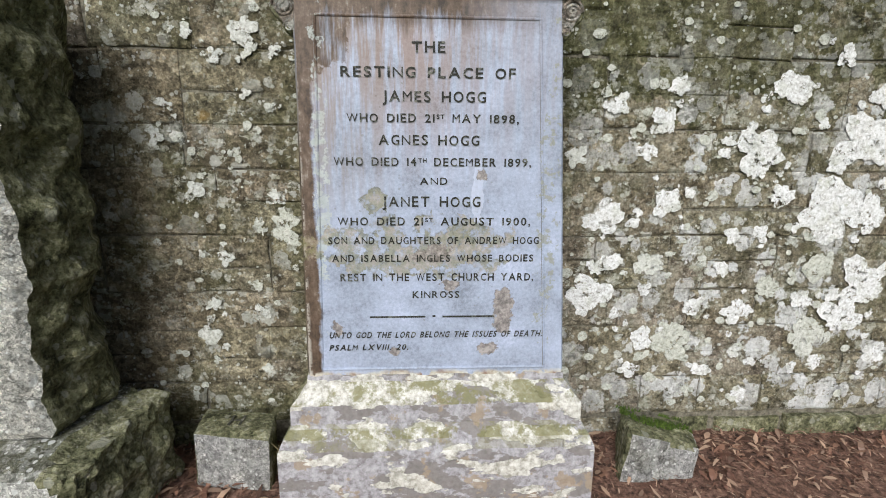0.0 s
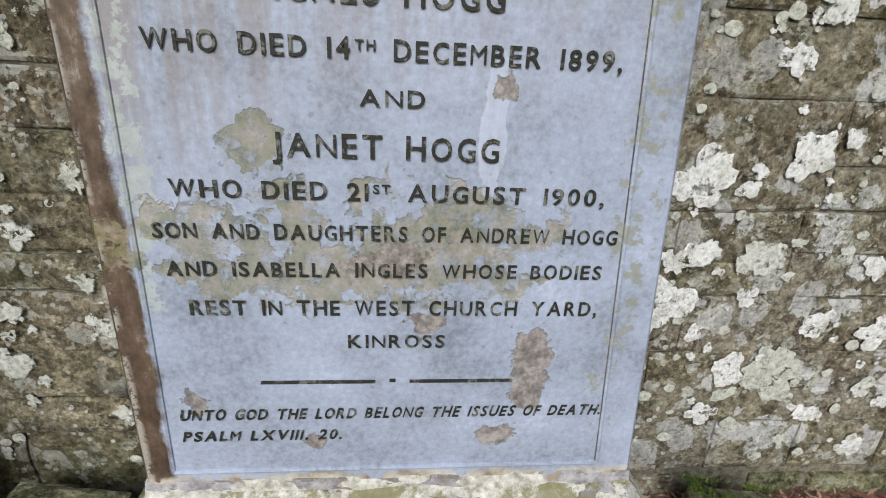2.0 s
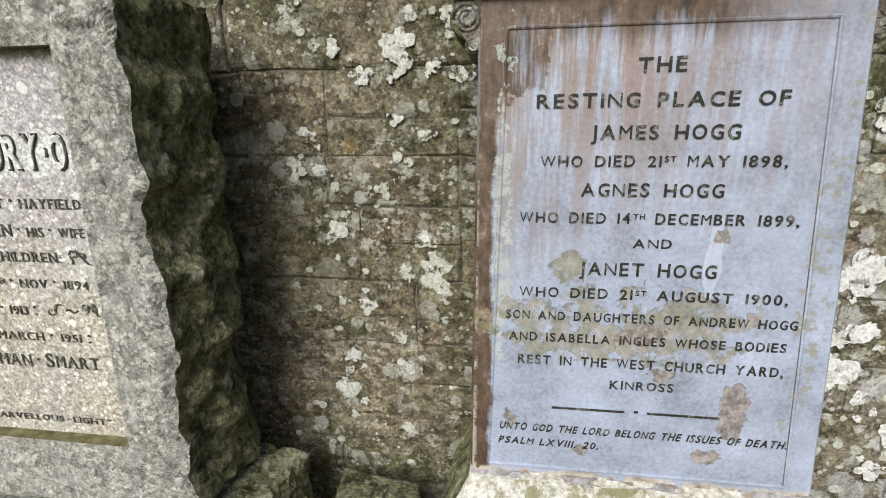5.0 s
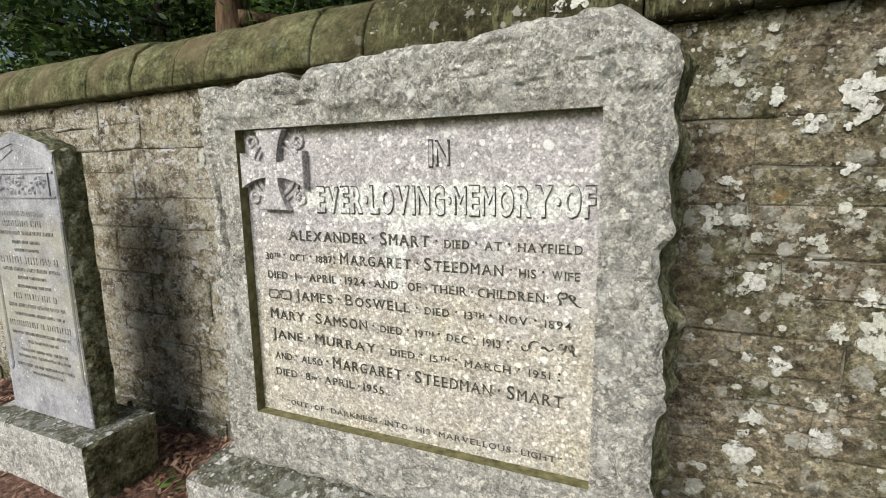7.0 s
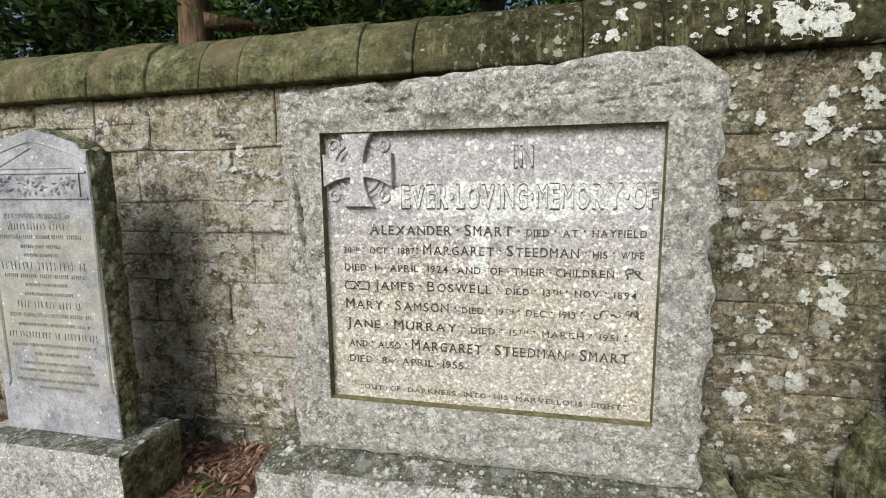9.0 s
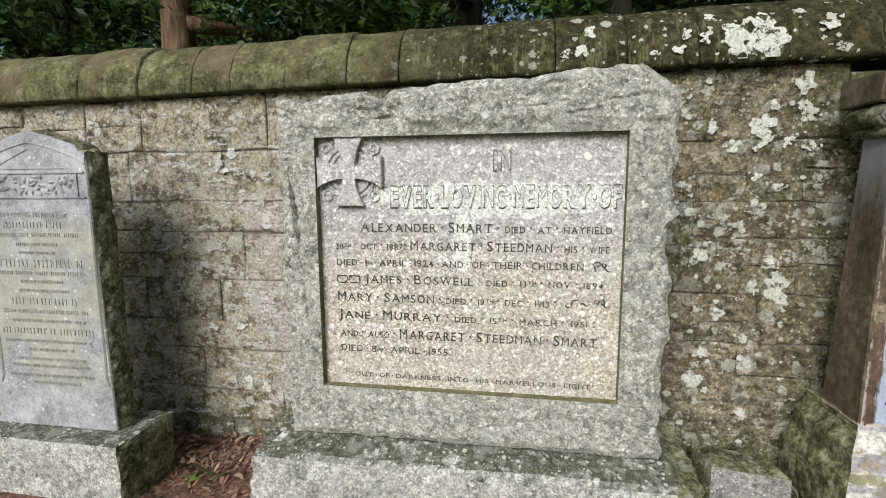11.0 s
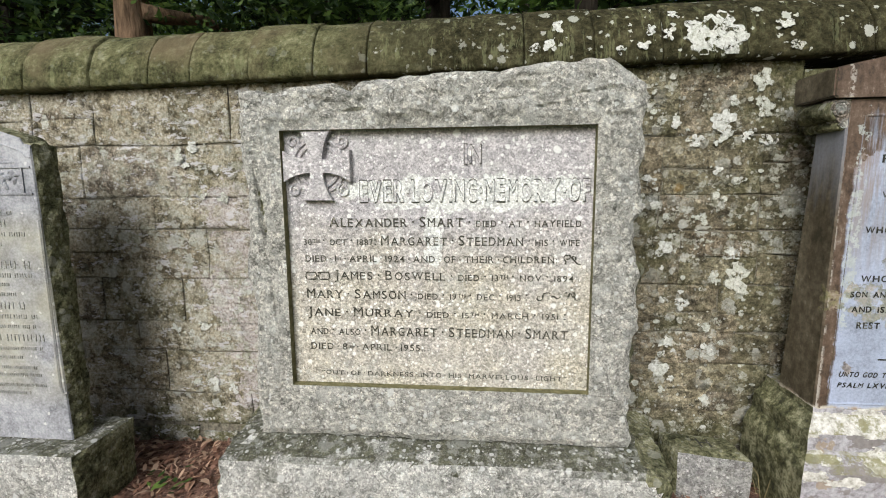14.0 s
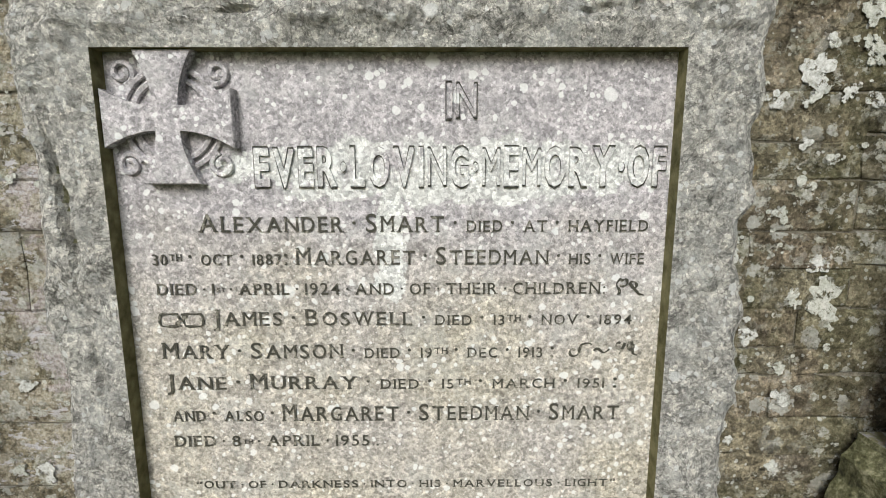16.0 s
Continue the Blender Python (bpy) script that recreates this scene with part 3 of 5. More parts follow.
def rough_box(corners, cells, amp, freq, seed, rounding=0.0):
    """A stone block between eight corners (bottom four, then top four, each front-left, front-right, back-right, back-left), with a hewn skin."""
    c = [Vector(p) for p in corners]
    middle = sum(c, Vector()) / 8
    bm = bmesh.new()
    nx, ny, nz = cells

    def at(u, v, w):
        low = c[0].lerp(c[1], u).lerp(c[3].lerp(c[2], u), v)
        high = c[4].lerp(c[5], u).lerp(c[7].lerp(c[6], u), v)
        p = low.lerp(high, w)
        edges = sorted((min(u, 1 - u) * (c[1] - c[0]).length, min(v, 1 - v) * (c[3] - c[0]).length, min(w, 1 - w) * (c[4] - c[0]).length))
        out = (p - middle).normalized()
        worn = rounding * max(0.0, 1 - edges[1] / 0.03) if rounding else 0.0
        q = p * freq + Vector((seed, seed * 1.7, -seed))
        return p + out * (amp * (noise.noise(q) + 0.5 * noise.noise(q * 2.3) + 0.3 * noise.noise(q * 5.1)) - worn)

    grids = [(nx, nz, lambda a, b: (a, 0, b)), (nx, nz, lambda a, b: (a, 1, b)), (ny, nz, lambda a, b: (0, a, b)), (ny, nz, lambda a, b: (1, a, b)), (nx, ny, lambda a, b: (a, b, 0)), (nx, ny, lambda a, b: (a, b, 1))]
    for na, nb, fn in grids:
        rows = [[bm.verts.new(at(*fn(i / na, j / nb))) for j in range(nb + 1)] for i in range(na + 1)]
        for i in range(na):
            for j in range(nb):
                bm.faces.new((rows[i][j], rows[i + 1][j], rows[i + 1][j + 1], rows[i][j + 1]))
    bmesh.ops.remove_doubles(bm, verts=bm.verts, dist=0.0005)
    return bm


def box_corners(x0, x1, y0, y1, z0, z1):
    return [(x0, y0, z0), (x1, y0, z0), (x1, y1, z0), (x0, y1, z0), (x0, y0, z1), (x1, y0, z1), (x1, y1, z1), (x0, y1, z1)]


def bar(bm, x0, x1, y0, y1, z0, z1):
    v = [bm.verts.new(p) for p in box_corners(x0, x1, y0, y1, z0, z1)]
    for f in ((0, 1, 5, 4), (1, 2, 6, 5), (2, 3, 7, 6), (3, 0, 4, 7), (4, 5, 6, 7), (3, 2, 1, 0)):
        bm.faces.new([v[i] for i in f])


def loft(bm, rings, closed=True, caps=True):
    """Faces between rings of equally many places."""
    made = [[bm.verts.new(p) for p in r] for r in rings]
    n = len(made[0])
    for a, b in zip(made, made[1:]):
        for i in range(n if closed else n - 1):
            j = (i + 1) % n
            bm.faces.new((a[i], a[j], b[j], b[i]))
    if caps:
        bm.faces.new(made[0][::-1])
        bm.faces.new(made[-1])
    return made


def tube(bm, places, radii, sides=8):
    rings = []
    for i, p in enumerate(places):
        p = Vector(p)
        d = (Vector(places[min(i + 1, len(places) - 1)]) - Vector(places[max(i - 1, 0)])).normalized()
        a = d.orthogonal().normalized()
        b = d.cross(a)
        if rings:
            a0 = (rings[-1][0] - Vector(places[i - 1])).normalized()
            a = (a0 - d * a0.dot(d)).normalized()
            b = d.cross(a)
        rings.append([p + (a * math.cos(k * math.tau / sides) + b * math.sin(k * math.tau / sides)) * radii[i] for k in range(sides)])
    loft(bm, rings)


LETTER_SHAPES = {}


def letter_shape(char, line, bold=0.0):
    """Corners and faces of one letter of the built-in font, one unit per capital; line > 0 gives its outline as a thin rod."""
    if char in "MNW":
        bold = 0.0
    if (char, line, bold) not in LETTER_SHAPES:
        cu = bpy.data.curves.new("letter", "FONT")
        cu.body, cu.resolution_u, cu.offset = char, 3, bold
        if line:
            cu.fill_mode, cu.bevel_depth, cu.bevel_resolution = "NONE", line, 1
        ob = new("letter", cu)
        me = bpy.data.meshes.new_from_object(ob.evaluated_get(bpy.context.evaluated_depsgraph_get()))
        bpy.data.objects.remove(ob)
        bpy.data.curves.remove(cu)
        verts, faces = [v.co.copy() for v in me.vertices], [tuple(p.vertices) for p in me.polygons]
        bpy.data.meshes.remove(me)
        low = min(v.x for v in verts)
        for v in verts:
            v.x -= low
        LETTER_SHAPES[char, line, bold] = verts, faces, max(v.x for v in verts)
    return LETTER_SHAPES[char, line, bold]


WIDTHS = {"O": 0.86, "C": 0.88, "G": 0.88, "D": 0.92, "Q": 0.86, "W": 0.84, "M": 0.92, "N": 0.96, "E": 1.06, "S": 1.06, "T": 1.02}


def serifs(verts, faces, cap):
    """Small wedge feet at the ends of the upright strokes, outside the letter's own face."""
    seen = collections.Counter(frozenset(e) for f in faces for e in zip(f, f[1:] + f[:1]))
    more, quads = list(verts), []
    low = min(v.x for v in verts)
    for e, times in seen.items():
        if times > 1 or len(e) < 2:
            continue
        a, b = sorted((verts[i] for i in e), key=lambda v: v.x)
        for level, up in ((0.0, 1), (cap, -1)):
            if abs(a.y - level) < 0.004 and abs(b.y - level) < 0.004 and b.x - a.x > 0.03:
                for at, way in ((a.x, -1), (b.x, 1)):
                    if b.x - a.x < 0.22 or (way < 0 and at < low + 0.01):
                        k = len(more)
                        more += [Vector((at, level, 0)), Vector((at + way * 0.05, level, 0)), Vector((at + way * 0.05, level + up * 0.018, 0)), Vector((at, level + up * 0.06, 0))]
                        quads.append((k, k + 1, k + 2, k + 3))
    return more, list(faces) + quads


def inscription(text, x0, x1, z, height, y, depth=0.0015, slant=0.0, small=0.76, line=0.0, gap=0.17, bold=0.0, space=0.40, feet=False):
    """Hand-cut lettering whose capitals are height tall, from x0 to x1, on an upright face at y: one bmesh a letter. Lower case and figures come out as small capitals; ^ raises a letter."""
    rng = random.Random(len(text) * 7 + int(abs(x0) * 1000))
    cap = max(v.y for v in letter_shape("H", 0.0)[0])
    mixed = any(c.islower() for c in text)
    placed, cursor, raised = [], 0.0, False
    named, fresh = False, True
    for char in text:
        if fresh and char.isalpha():
            named, fresh = char.isupper(), False
        if char == "^":
            raised = True
            continue
        if char == " ":
            cursor += space
            fresh, named = True, False
            continue
        size = (0.38 if mixed else 0.52) if raised else (small + 0.22 if named and small < 0.9 else small) if mixed and (char.islower() or char.isdigit()) else 1.0
        lift = (0.25 if mixed else 0.44) * cap if raised else 0.0
        raised = False
        verts, faces, wide = letter_shape(char.upper(), line, bold)
        if feet and not line and char.isalpha():
            verts, faces = serifs(verts, faces, cap)
        thin = WIDTHS.get(char.upper(), 1.0)
        placed.append((verts, faces, cursor, size, lift, rng.uniform(-0.012, 0.012), rng.uniform(0.97, 1.03), thin))
        cursor += (wide * thin + gap) * size
    span = cursor - gap
    made_letters = []
    for verts, faces, at, size, lift, tip, vary, thin in placed:
        bm = bmesh.new()
        made = [bm.verts.new((at + v.x * size * thin, (v.y * size * vary + lift + tip * v.x) / cap, 0.5 + v.z / line * 0.5 if line else 0.0)) for v in verts]
        for f in faces:
            if len(set(f)) > 2:
                bm.faces.new([made[i] for i in f])
        bmesh.ops.remove_doubles(bm, verts=bm.verts, dist=0.0001)
        if not line:
            out = bmesh.ops.extrude_face_region(bm, geom=bm.faces[:])
            for v in out["geom"]:
                if isinstance(v, bmesh.types.BMVert):
                    v.co.z += 1.0
        for v in bm.verts:
            zz = v.co.y * height
            v.co = (x0 + v.co.x / span * (x1 - x0) + slant * zz, y - v.co.z * depth, z + zz)
        made_letters.append(bm)
    return made_letters


def letter_parts(name, made_letters, material, parent, label=""):
    for bm in made_letters:
        part(name, bm, material, parent, label)


def ragged_patch(bm, x, y, z, r, rng, lobes=0.35):
    """A crust of lichen, thicker in its middle, with a scalloped outline, on an upright face at y."""
    n = 60
    discs = [(0.0, 0.0, r * (0.95 - lobes))]
    for i in range(8):
        a, d = rng.uniform(0, math.tau), r * rng.uniform(0.3, 0.45 + lobes)
        discs.append((d * math.cos(a), d * math.sin(a), r * rng.uniform(0.24, 0.5)))
    off = rng.uniform(0, 50)
    centre = bm.verts.new((x, y - 0.0016, z))
    rim, mid = [], []
    for i in range(n):
        a = i * math.tau / n
        c, s = math.cos(a), math.sin(a)
        reach = discs[0][2]
        for px, pz, pr in discs:
            along = px * c + pz * s
            inside = along * along - px * px - pz * pz + pr * pr
            if inside > 0:
                reach = max(reach, along + math.sqrt(inside))
        reach *= 1 + 0.16 * noise.noise(Vector((c * 3 + off, s * 3, 3 + off))) + 0.16 * noise.noise(Vector((c * 9 + off, s * 9, off)))
        p = Vector((c * reach, 0, s * reach * 0.92))
        rim.append(bm.verts.new(Vector((x, y, z)) + p))
        mid.append(bm.verts.new(Vector((x, y - 0.0014, z)) + p * 0.93))
    for i in range(n):
        j = (i + 1) % n
        bm.faces.new((rim[i], rim[j], mid[j], mid[i]))
        bm.faces.new((mid[i], mid[j], centre))


# ---- ground ----
WALL_Y = 1.872


def ground_height(x, y):
    return 0.035 * noise.noise(Vector((x * 1.3, y * 1.3, 0))) + 0.012 * noise.noise(Vector((x * 6, y * 6, 4))) + 0.02


def build_ground():
    xs = [-400, -120, -40, -16, -9] + [-7 + 0.12 * i for i in range(92)] + [5, 9, 16, 40, 120, 400]
    ys = [-400, -120, -40, -12, -5, -2] + [-1 + 0.1 * i for i in range(34)] + [2.8, 4, 8, 16, 40, 120, 400]
    bm = bmesh.new()
    rows = [[bm.verts.new((x, y, ground_height(x, y) if abs(x) < 8 and -2 < y < 3 else 0.0)) for y in ys] for x in xs]
    for a, b in zip(rows, rows[1:]):
        for j in range(len(ys) - 1):
            bm.faces.new((a[j], b[j], b[j + 1], a[j + 1]))
    solid("ground", bm, SOIL, "dark soil strewn with leaves beside short grass", "ground", kind="structure", smooth=True)


build_ground()


# ---- the graveyard wall: mortar core, one object per stone, half-round coping ----
def coping_foot(x):
    return 1.917 + 0.013 * (x + 0.16)


core = bmesh.new()
bar(core, -8.0, 5.0, WALL_Y + 0.011, 2.28, -0.1, 1.80)
wall = solid("wall_north", core, MORTAR, "old coursed sandstone graveyard wall spotted with lichen", "wall", kind="structure")
COURSES = [0.128, 0.303, 0.535, 0.693, 0.921, 1.179, 1.339, 1.604, 1.88]
JOINTS = {0: (-3.453, -2.772), 1: (-3.7, -3.232, -2.55), 2: (-3.379, -2.7), 3: (-3.553, -3.104), 4: (-3.434, -2.954), 5: (-3.223, -2.778), 6: (-3.6, -3.031, -2.5), 7: (-3.507, -2.786, -0.17)}


def wall_stone(x0, x1, z0, z1, rng, y=WALL_Y, gap=0.0014, top=None):
    """A squared stone: worn face, rounded arris, sides running back into the wall."""
    g = gap * rng.uniform(0.6, 1.5)
    x0, x1, z0, z1 = x0 + g, x1 - g, z0 + g, z1 - g
    za, zb = (z1, z1) if top is None else (top(x0) - g, top(x1) - g)
    xm, zm = (x0 + x1) / 2, (z0 + z1) / 2
    j = lambda s=0.009: rng.uniform(-s, s)
    rim = [(x0, z0 + j()), (xm, z0 + j()), (x1, z0 + j()), (x1 + j(), zm), (x1, zb + j()), (xm, (za + zb) / 2 + j()), (x0, za + j()), (x0 + j(), zm)]
    face = y + rng.uniform(-0.003, 0.003)
    arris = rng.uniform(0.004, 0.011)
    shrink = [(px + (arris if px < xm - 0.01 else -arris if px > xm + 0.01 else 0), pz + (arris if pz < zm - 0.005 else -arris if pz > zm + 0.005 else 0)) for px, pz in rim]
    bm = bmesh.new()
    rings = loft(bm, [[(px, y + 0.06, pz) for px, pz in rim], [(px, face + 0.005, pz) for px, pz in rim], [(px, face + j(0.003), pz) for px, pz in shrink]], caps=False)
    centre = bm.verts.new((xm, face - 0.003 + j(0.003), zm))
    last = rings[-1]
    for i in range(8):
        bm.faces.new((last[i], last[(i + 1) % 8], centre))
    return bm


def slot(x):
    """Where the wall head has slipped and leaves a gap under the coping."""
    return coping_foot(x) - 0.04


def build_wall_stones():
    rng = random.Random(11)
    for k, (z0, z1) in enumerate(zip(COURSES, COURSES[1:])):
        cuts = [-8.0]
        fixed = sorted(JOINTS[k])
        while cuts[-1] < 4.7:
            step = cuts[-1] + rng.uniform(0.22, 0.50) * (0.8 + (z1 - z0))
            ahead = [f for f in fixed if f > cuts[-1] + 0.05]
            if ahead and ahead[0] - cuts[-1] < 0.85 and fixed[0] - 0.7 < cuts[-1] < fixed[-1]:
                step = ahead[0]
            elif ahead and step > ahead[0] - 0.18:
                step = ahead[0]
            cuts.append(min(step, 5.0))
        for a, b in zip(cuts, cuts[1:]):
            split = (z1 - z0 > 0.2 and rng.random() < 0.62 and not fixed[0] - 0.1 < a < fixed[-1] + 0.1)
            levels = [z0, z0 + (z1 - z0) * rng.uniform(0.4, 0.6), z1] if split else [z0, z1]
            for c, d in zip(levels, levels[1:]):
                part("stone", wall_stone(a, b, c, d, rng, top=(slot if -0.2 < a < 0.25 else coping_foot) if d == COURSES[-1] else None), WALL_STONE, wall)
    x = -8.0
    while x < 4.9:
        w = rng.uniform(0.14, 0.36)
        h = rng.uniform(0.09, 0.124)
        d = rng.uniform(-0.02, 0.03)
        part("foundation_stone", rough_box(box_corners(x + 0.006, x + w - 0.006, WALL_Y - d, WALL_Y + 0.1, -0.06, h), (4, 1, 3), 0.012, 9, x, 0.01), ALGAE_SHADE_STONE if rng.random() < 0.6 else WALL_STONE, wall)
        x += w


def coping_stone(x0, x1, rng):
    """A half-round coping stone with slightly uneven skin."""
    bm = bmesh.new()
    rings = []
    steps = max(3, int((x1 - x0) / 0.07))
    a, b = x0 + 0.0025, x1 - 0.0025
    along = [a, a + 0.006] + [a + (b - a) * i / steps for i in range(1, steps)] + [b - 0.006, b]
    dy, dz = rng.uniform(-0.008, 0.008), rng.uniform(-0.008, 0.006)
    for x in along:
        soft = 0.004 if x in (a, b) else 0.0
        foot = coping_foot(x)
        ring = [(x, 1.84 + dy + soft, foot + 0.002), (x, 1.812 + dy + soft, foot + 0.006)]
        for k in range(15):
            s = math.pi * k / 14
            n = 0.010 * noise.noise(Vector((x * 7, k * 0.55, 2))) + 0.006 * noise.noise(Vector((x * 19, k * 1.3, 9)))
            ring.append((x, 2.075 + dy - (0.27 - soft + n) * math.cos(s), foot + 0.018 + dz + (0.285 - soft + n) * math.sin(s)))
        ring += [(x, 2.338 + dy, foot + 0.004), (x, 2.2, foot)]
        rings.append(ring)
    loft(bm, rings)
    return bm


def build_coping():
    rng = random.Random(5)
    joints = [-8.0, -7.5, -6.9, -6.45, -5.9, -5.4, -5.05, -4.55, -4.12, -3.80, -3.45, -3.15, -2.93, -2.64, -2.33, -2.08, -1.37, -1.07, -0.78, -0.44, -0.10, 0.06, 0.5, 0.95, 1.3, 1.8, 2.3, 2.7, 3.2, 3.7, 4.1, 4.6, 5.0]
    for a, b in zip(joints, joints[1:]):
        part("coping_stone", coping_stone(a, b, rng), COPING, wall, smooth=True)


build_coping()

# ---- lichen crusts large enough to tell apart ----
RIGHT_LICHEN = [(0.87, 0.99, 0.085), (0.83, 0.66, 0.105), (1.57, 1.51, 0.09), (1.12, 1.05, 0.07), (1.41, 0.92, 0.04), (1.53, 0.93, 0.045), (1.92, 1.29, 0.13), (1.83, 1.03, 0.15), (1.49, 1.26, 0.10),
                (1.09, 1.38, 0.06), (1.02, 1.26, 0.05), (1.08, 0.8, 0.065), (1.38, 0.78, 0.04), (1.3, 0.81, 0.03), (0.92, 0.81, 0.065), (1.21, 0.46, 0.11), (1.07, 0.48, 0.07), (1.03, 0.34, 0.05),
                (1.47, 0.6, 0.07), (1.48, 0.42, 0.04), (1.57, 0.37, 0.03), (1.54, 0.22, 0.05), (1.61, 0.7, 0.06), (1.75, 0.64, 0.05), (1.8, 0.8, 0.09), (2.02, 0.72, 0.13), (1.95, 0.57, 0.10), (2.13, 0.4, 0.07)]
MORE_RIGHT_LICHEN = [(1.77, 1.62, 0.05), (1.79, 0.47, 0.09), (1.35, 0.33, 0.05), (1.86, 0.36, 0.04), (1.75, 0.34, 0.03), (1.3, 0.24, 0.03), (0.9, 1.43, 0.05), (1.12, 1.51, 0.05), (1.34, 1.25, 0.03), (1.21, 1.1, 0.03),
                     (1.98, 1.01, 0.09), (1.59, 1.08, 0.06), (1.94, 1.48, 0.06), (0.74, 1.23, 0.05), (1.06, 0.7, 0.04), (1.28, 0.63, 0.05)]
MIDDLE_LICHEN = [(-0.49, 1.66, 0.06), (-0.42, 1.41, 0.025), (-0.72, 1.09, 0.05), (-0.68, 0.52, 0.055), (-0.39, 0.96, 0.07), (-0.41, 1.07, 0.04), (-0.62, 0.84, 0.04), (-0.71, 0.85, 0.02), (-0.51, 0.72, 0.025),
                 (-0.49, 0.62, 0.035), (-0.79, 1.41, 0.03), (-0.55, 1.23, 0.03), (-0.84, 1.3, 0.04), (-0.76, 1.29, 0.03), (-0.39, 1.6, 0.03), (-0.61, 1.58, 0.035), (-0.7, 1.66, 0.03), (-0.68, 0.64, 0.035),
                 (-0.49, 0.36, 0.025), (-0.69, 0.41, 0.02), (-0.5, 1.45, 0.025), (-0.33, 1.83, 0.05), (-0.3, 1.57, 0.04), (-0.32, 1.72, 0.05)]
LEFT_LICHEN = [(-3.06, 1.55, 0.035), (-3.03, 1.5, 0.025), (-2.95, 1.34, 0.025), (-2.84, 1.34, 0.03), (-3.15, 0.66, 0.03), (-3.0, 0.67, 0.03), (-2.96, 0.36, 0.04), (-3.05, 0.37, 0.03), (-2.86, 0.33, 0.035), (-2.99, 1.59, 0.035), (-2.77, 0.45, 0.025), (-2.76, 0.9, 0.025)]
COPING_LICHEN = [(-0.59, 2.01, 0.075), (-0.52, 2.05, 0.06), (-0.63, 1.97, 0.05), (-0.49, 1.98, 0.055), (-0.67, 2.04, 0.035), (-1.22, 2.08, 0.028), (-1.26, 1.99, 0.028), (-1.33, 1.99, 0.026), (-0.86, 1.98, 0.025),
                 (-0.76, 2.02, 0.025), (-0.84, 2.04, 0.025), (-0.3, 2.05, 0.03), (-0.39, 2.12, 0.02), (-0.73, 2.11, 0.02), (-2.02, 2.0, 0.018), (-0.26, 1.96, 0.025), (-0.97, 1.96, 0.018)]


def build_lichen():
    rng = random.Random(3)
    step = 0
    for spots, lobes in ((RIGHT_LICHEN + MORE_RIGHT_LICHEN, 0.38), (MIDDLE_LICHEN + LEFT_LICHEN, 0.5)):
        for x, z, r in spots:
            bm = bmesh.new()
            step = (step + 1) % 7
            ragged_patch(bm, x, WALL_Y - 0.0065 - 0.0006 * step, z, r * 0.92, rng, lobes)
            for i in range(3 if r > 0.05 else 1):
                a, d = rng.uniform(0, math.tau), r * rng.uniform(1.1, 1.8)
                ragged_patch(bm, x + d * math.cos(a), WALL_Y - 0.006 - 0.0009 * i, z + d * math.sin(a), r * rng.uniform(0.15, 0.35), rng, lobes)
            part("lichen_patch", bm, LICHEN, wall, "crusty white lichen")
    for x, z, r in COPING_LICHEN:
        bm = bmesh.new()
        step = (step + 1) % 5
        up = (z - coping_foot(x) - 0.018) / 0.285
        up = min(0.95, max(0.0, up))
        y = 2.075 - 0.27 * math.sqrt(1 - up * up)
        ragged_patch(bm, x, 0.0, 0.0, r, rng, 0.6)
        for v in bm.verts:
            h = min(0.97, max(0.0, up + v.co.z / 0.285))
            v.co = (v.co.x, 2.075 - (0.276 + max(0.0, -v.co.y)) * math.sqrt(1 - h * h) - 0.001 - 0.0006 * step, coping_foot(x) + 0.018 + 0.29 * h)
        part("lichen_patch", bm, LICHEN, wall, "crusty white lichen")


def build_lichen_specks():
    """Small round crusts between the large ones, thickest on the open stretch of the wall."""
    rng = random.Random(17)
    bm = bmesh.new()
    for x0, x1, z0, z1, count, most in ((0.66, 3.0, 0.16, 1.86, 760, 0.028), (-0.95, -0.27, 0.2, 1.86, 150, 0.020), (-3.25, -2.46, 0.2, 1.84, 50, 0.016)):
        for _ in range(count):
            x, z = rng.uniform(x0, x1), rng.uniform(z0, z1)
            if noise.noise(Vector((x * 3.1, z * 3.1, 6))) < rng.uniform(-0.45, 0.35):
                continue
            r = 0.005 + (most - 0.005) * rng.random() ** 2.2
            squash, turn, y = rng.uniform(0.7, 1.0), rng.uniform(0, math.tau), WALL_Y - 0.0075 - rng.uniform(0, 0.0015)
            rim = []
            for i in range(9):
                a = turn + i * math.tau / 9
                k = r * rng.uniform(0.82, 1.12)
                rim.append(bm.verts.new((x + k * math.cos(a), y, z + k * squash * math.sin(a))))
            centre = bm.verts.new((x, y - 0.0012, z))
            for i in range(9):
                bm.faces.new((rim[i], rim[(i + 1) % 9], centre))
    tagged(part("lichen_specks", bm, LICHEN, wall), "small round white lichen crusts", kind="stuff")


build_lichen()
build_lichen_specks()


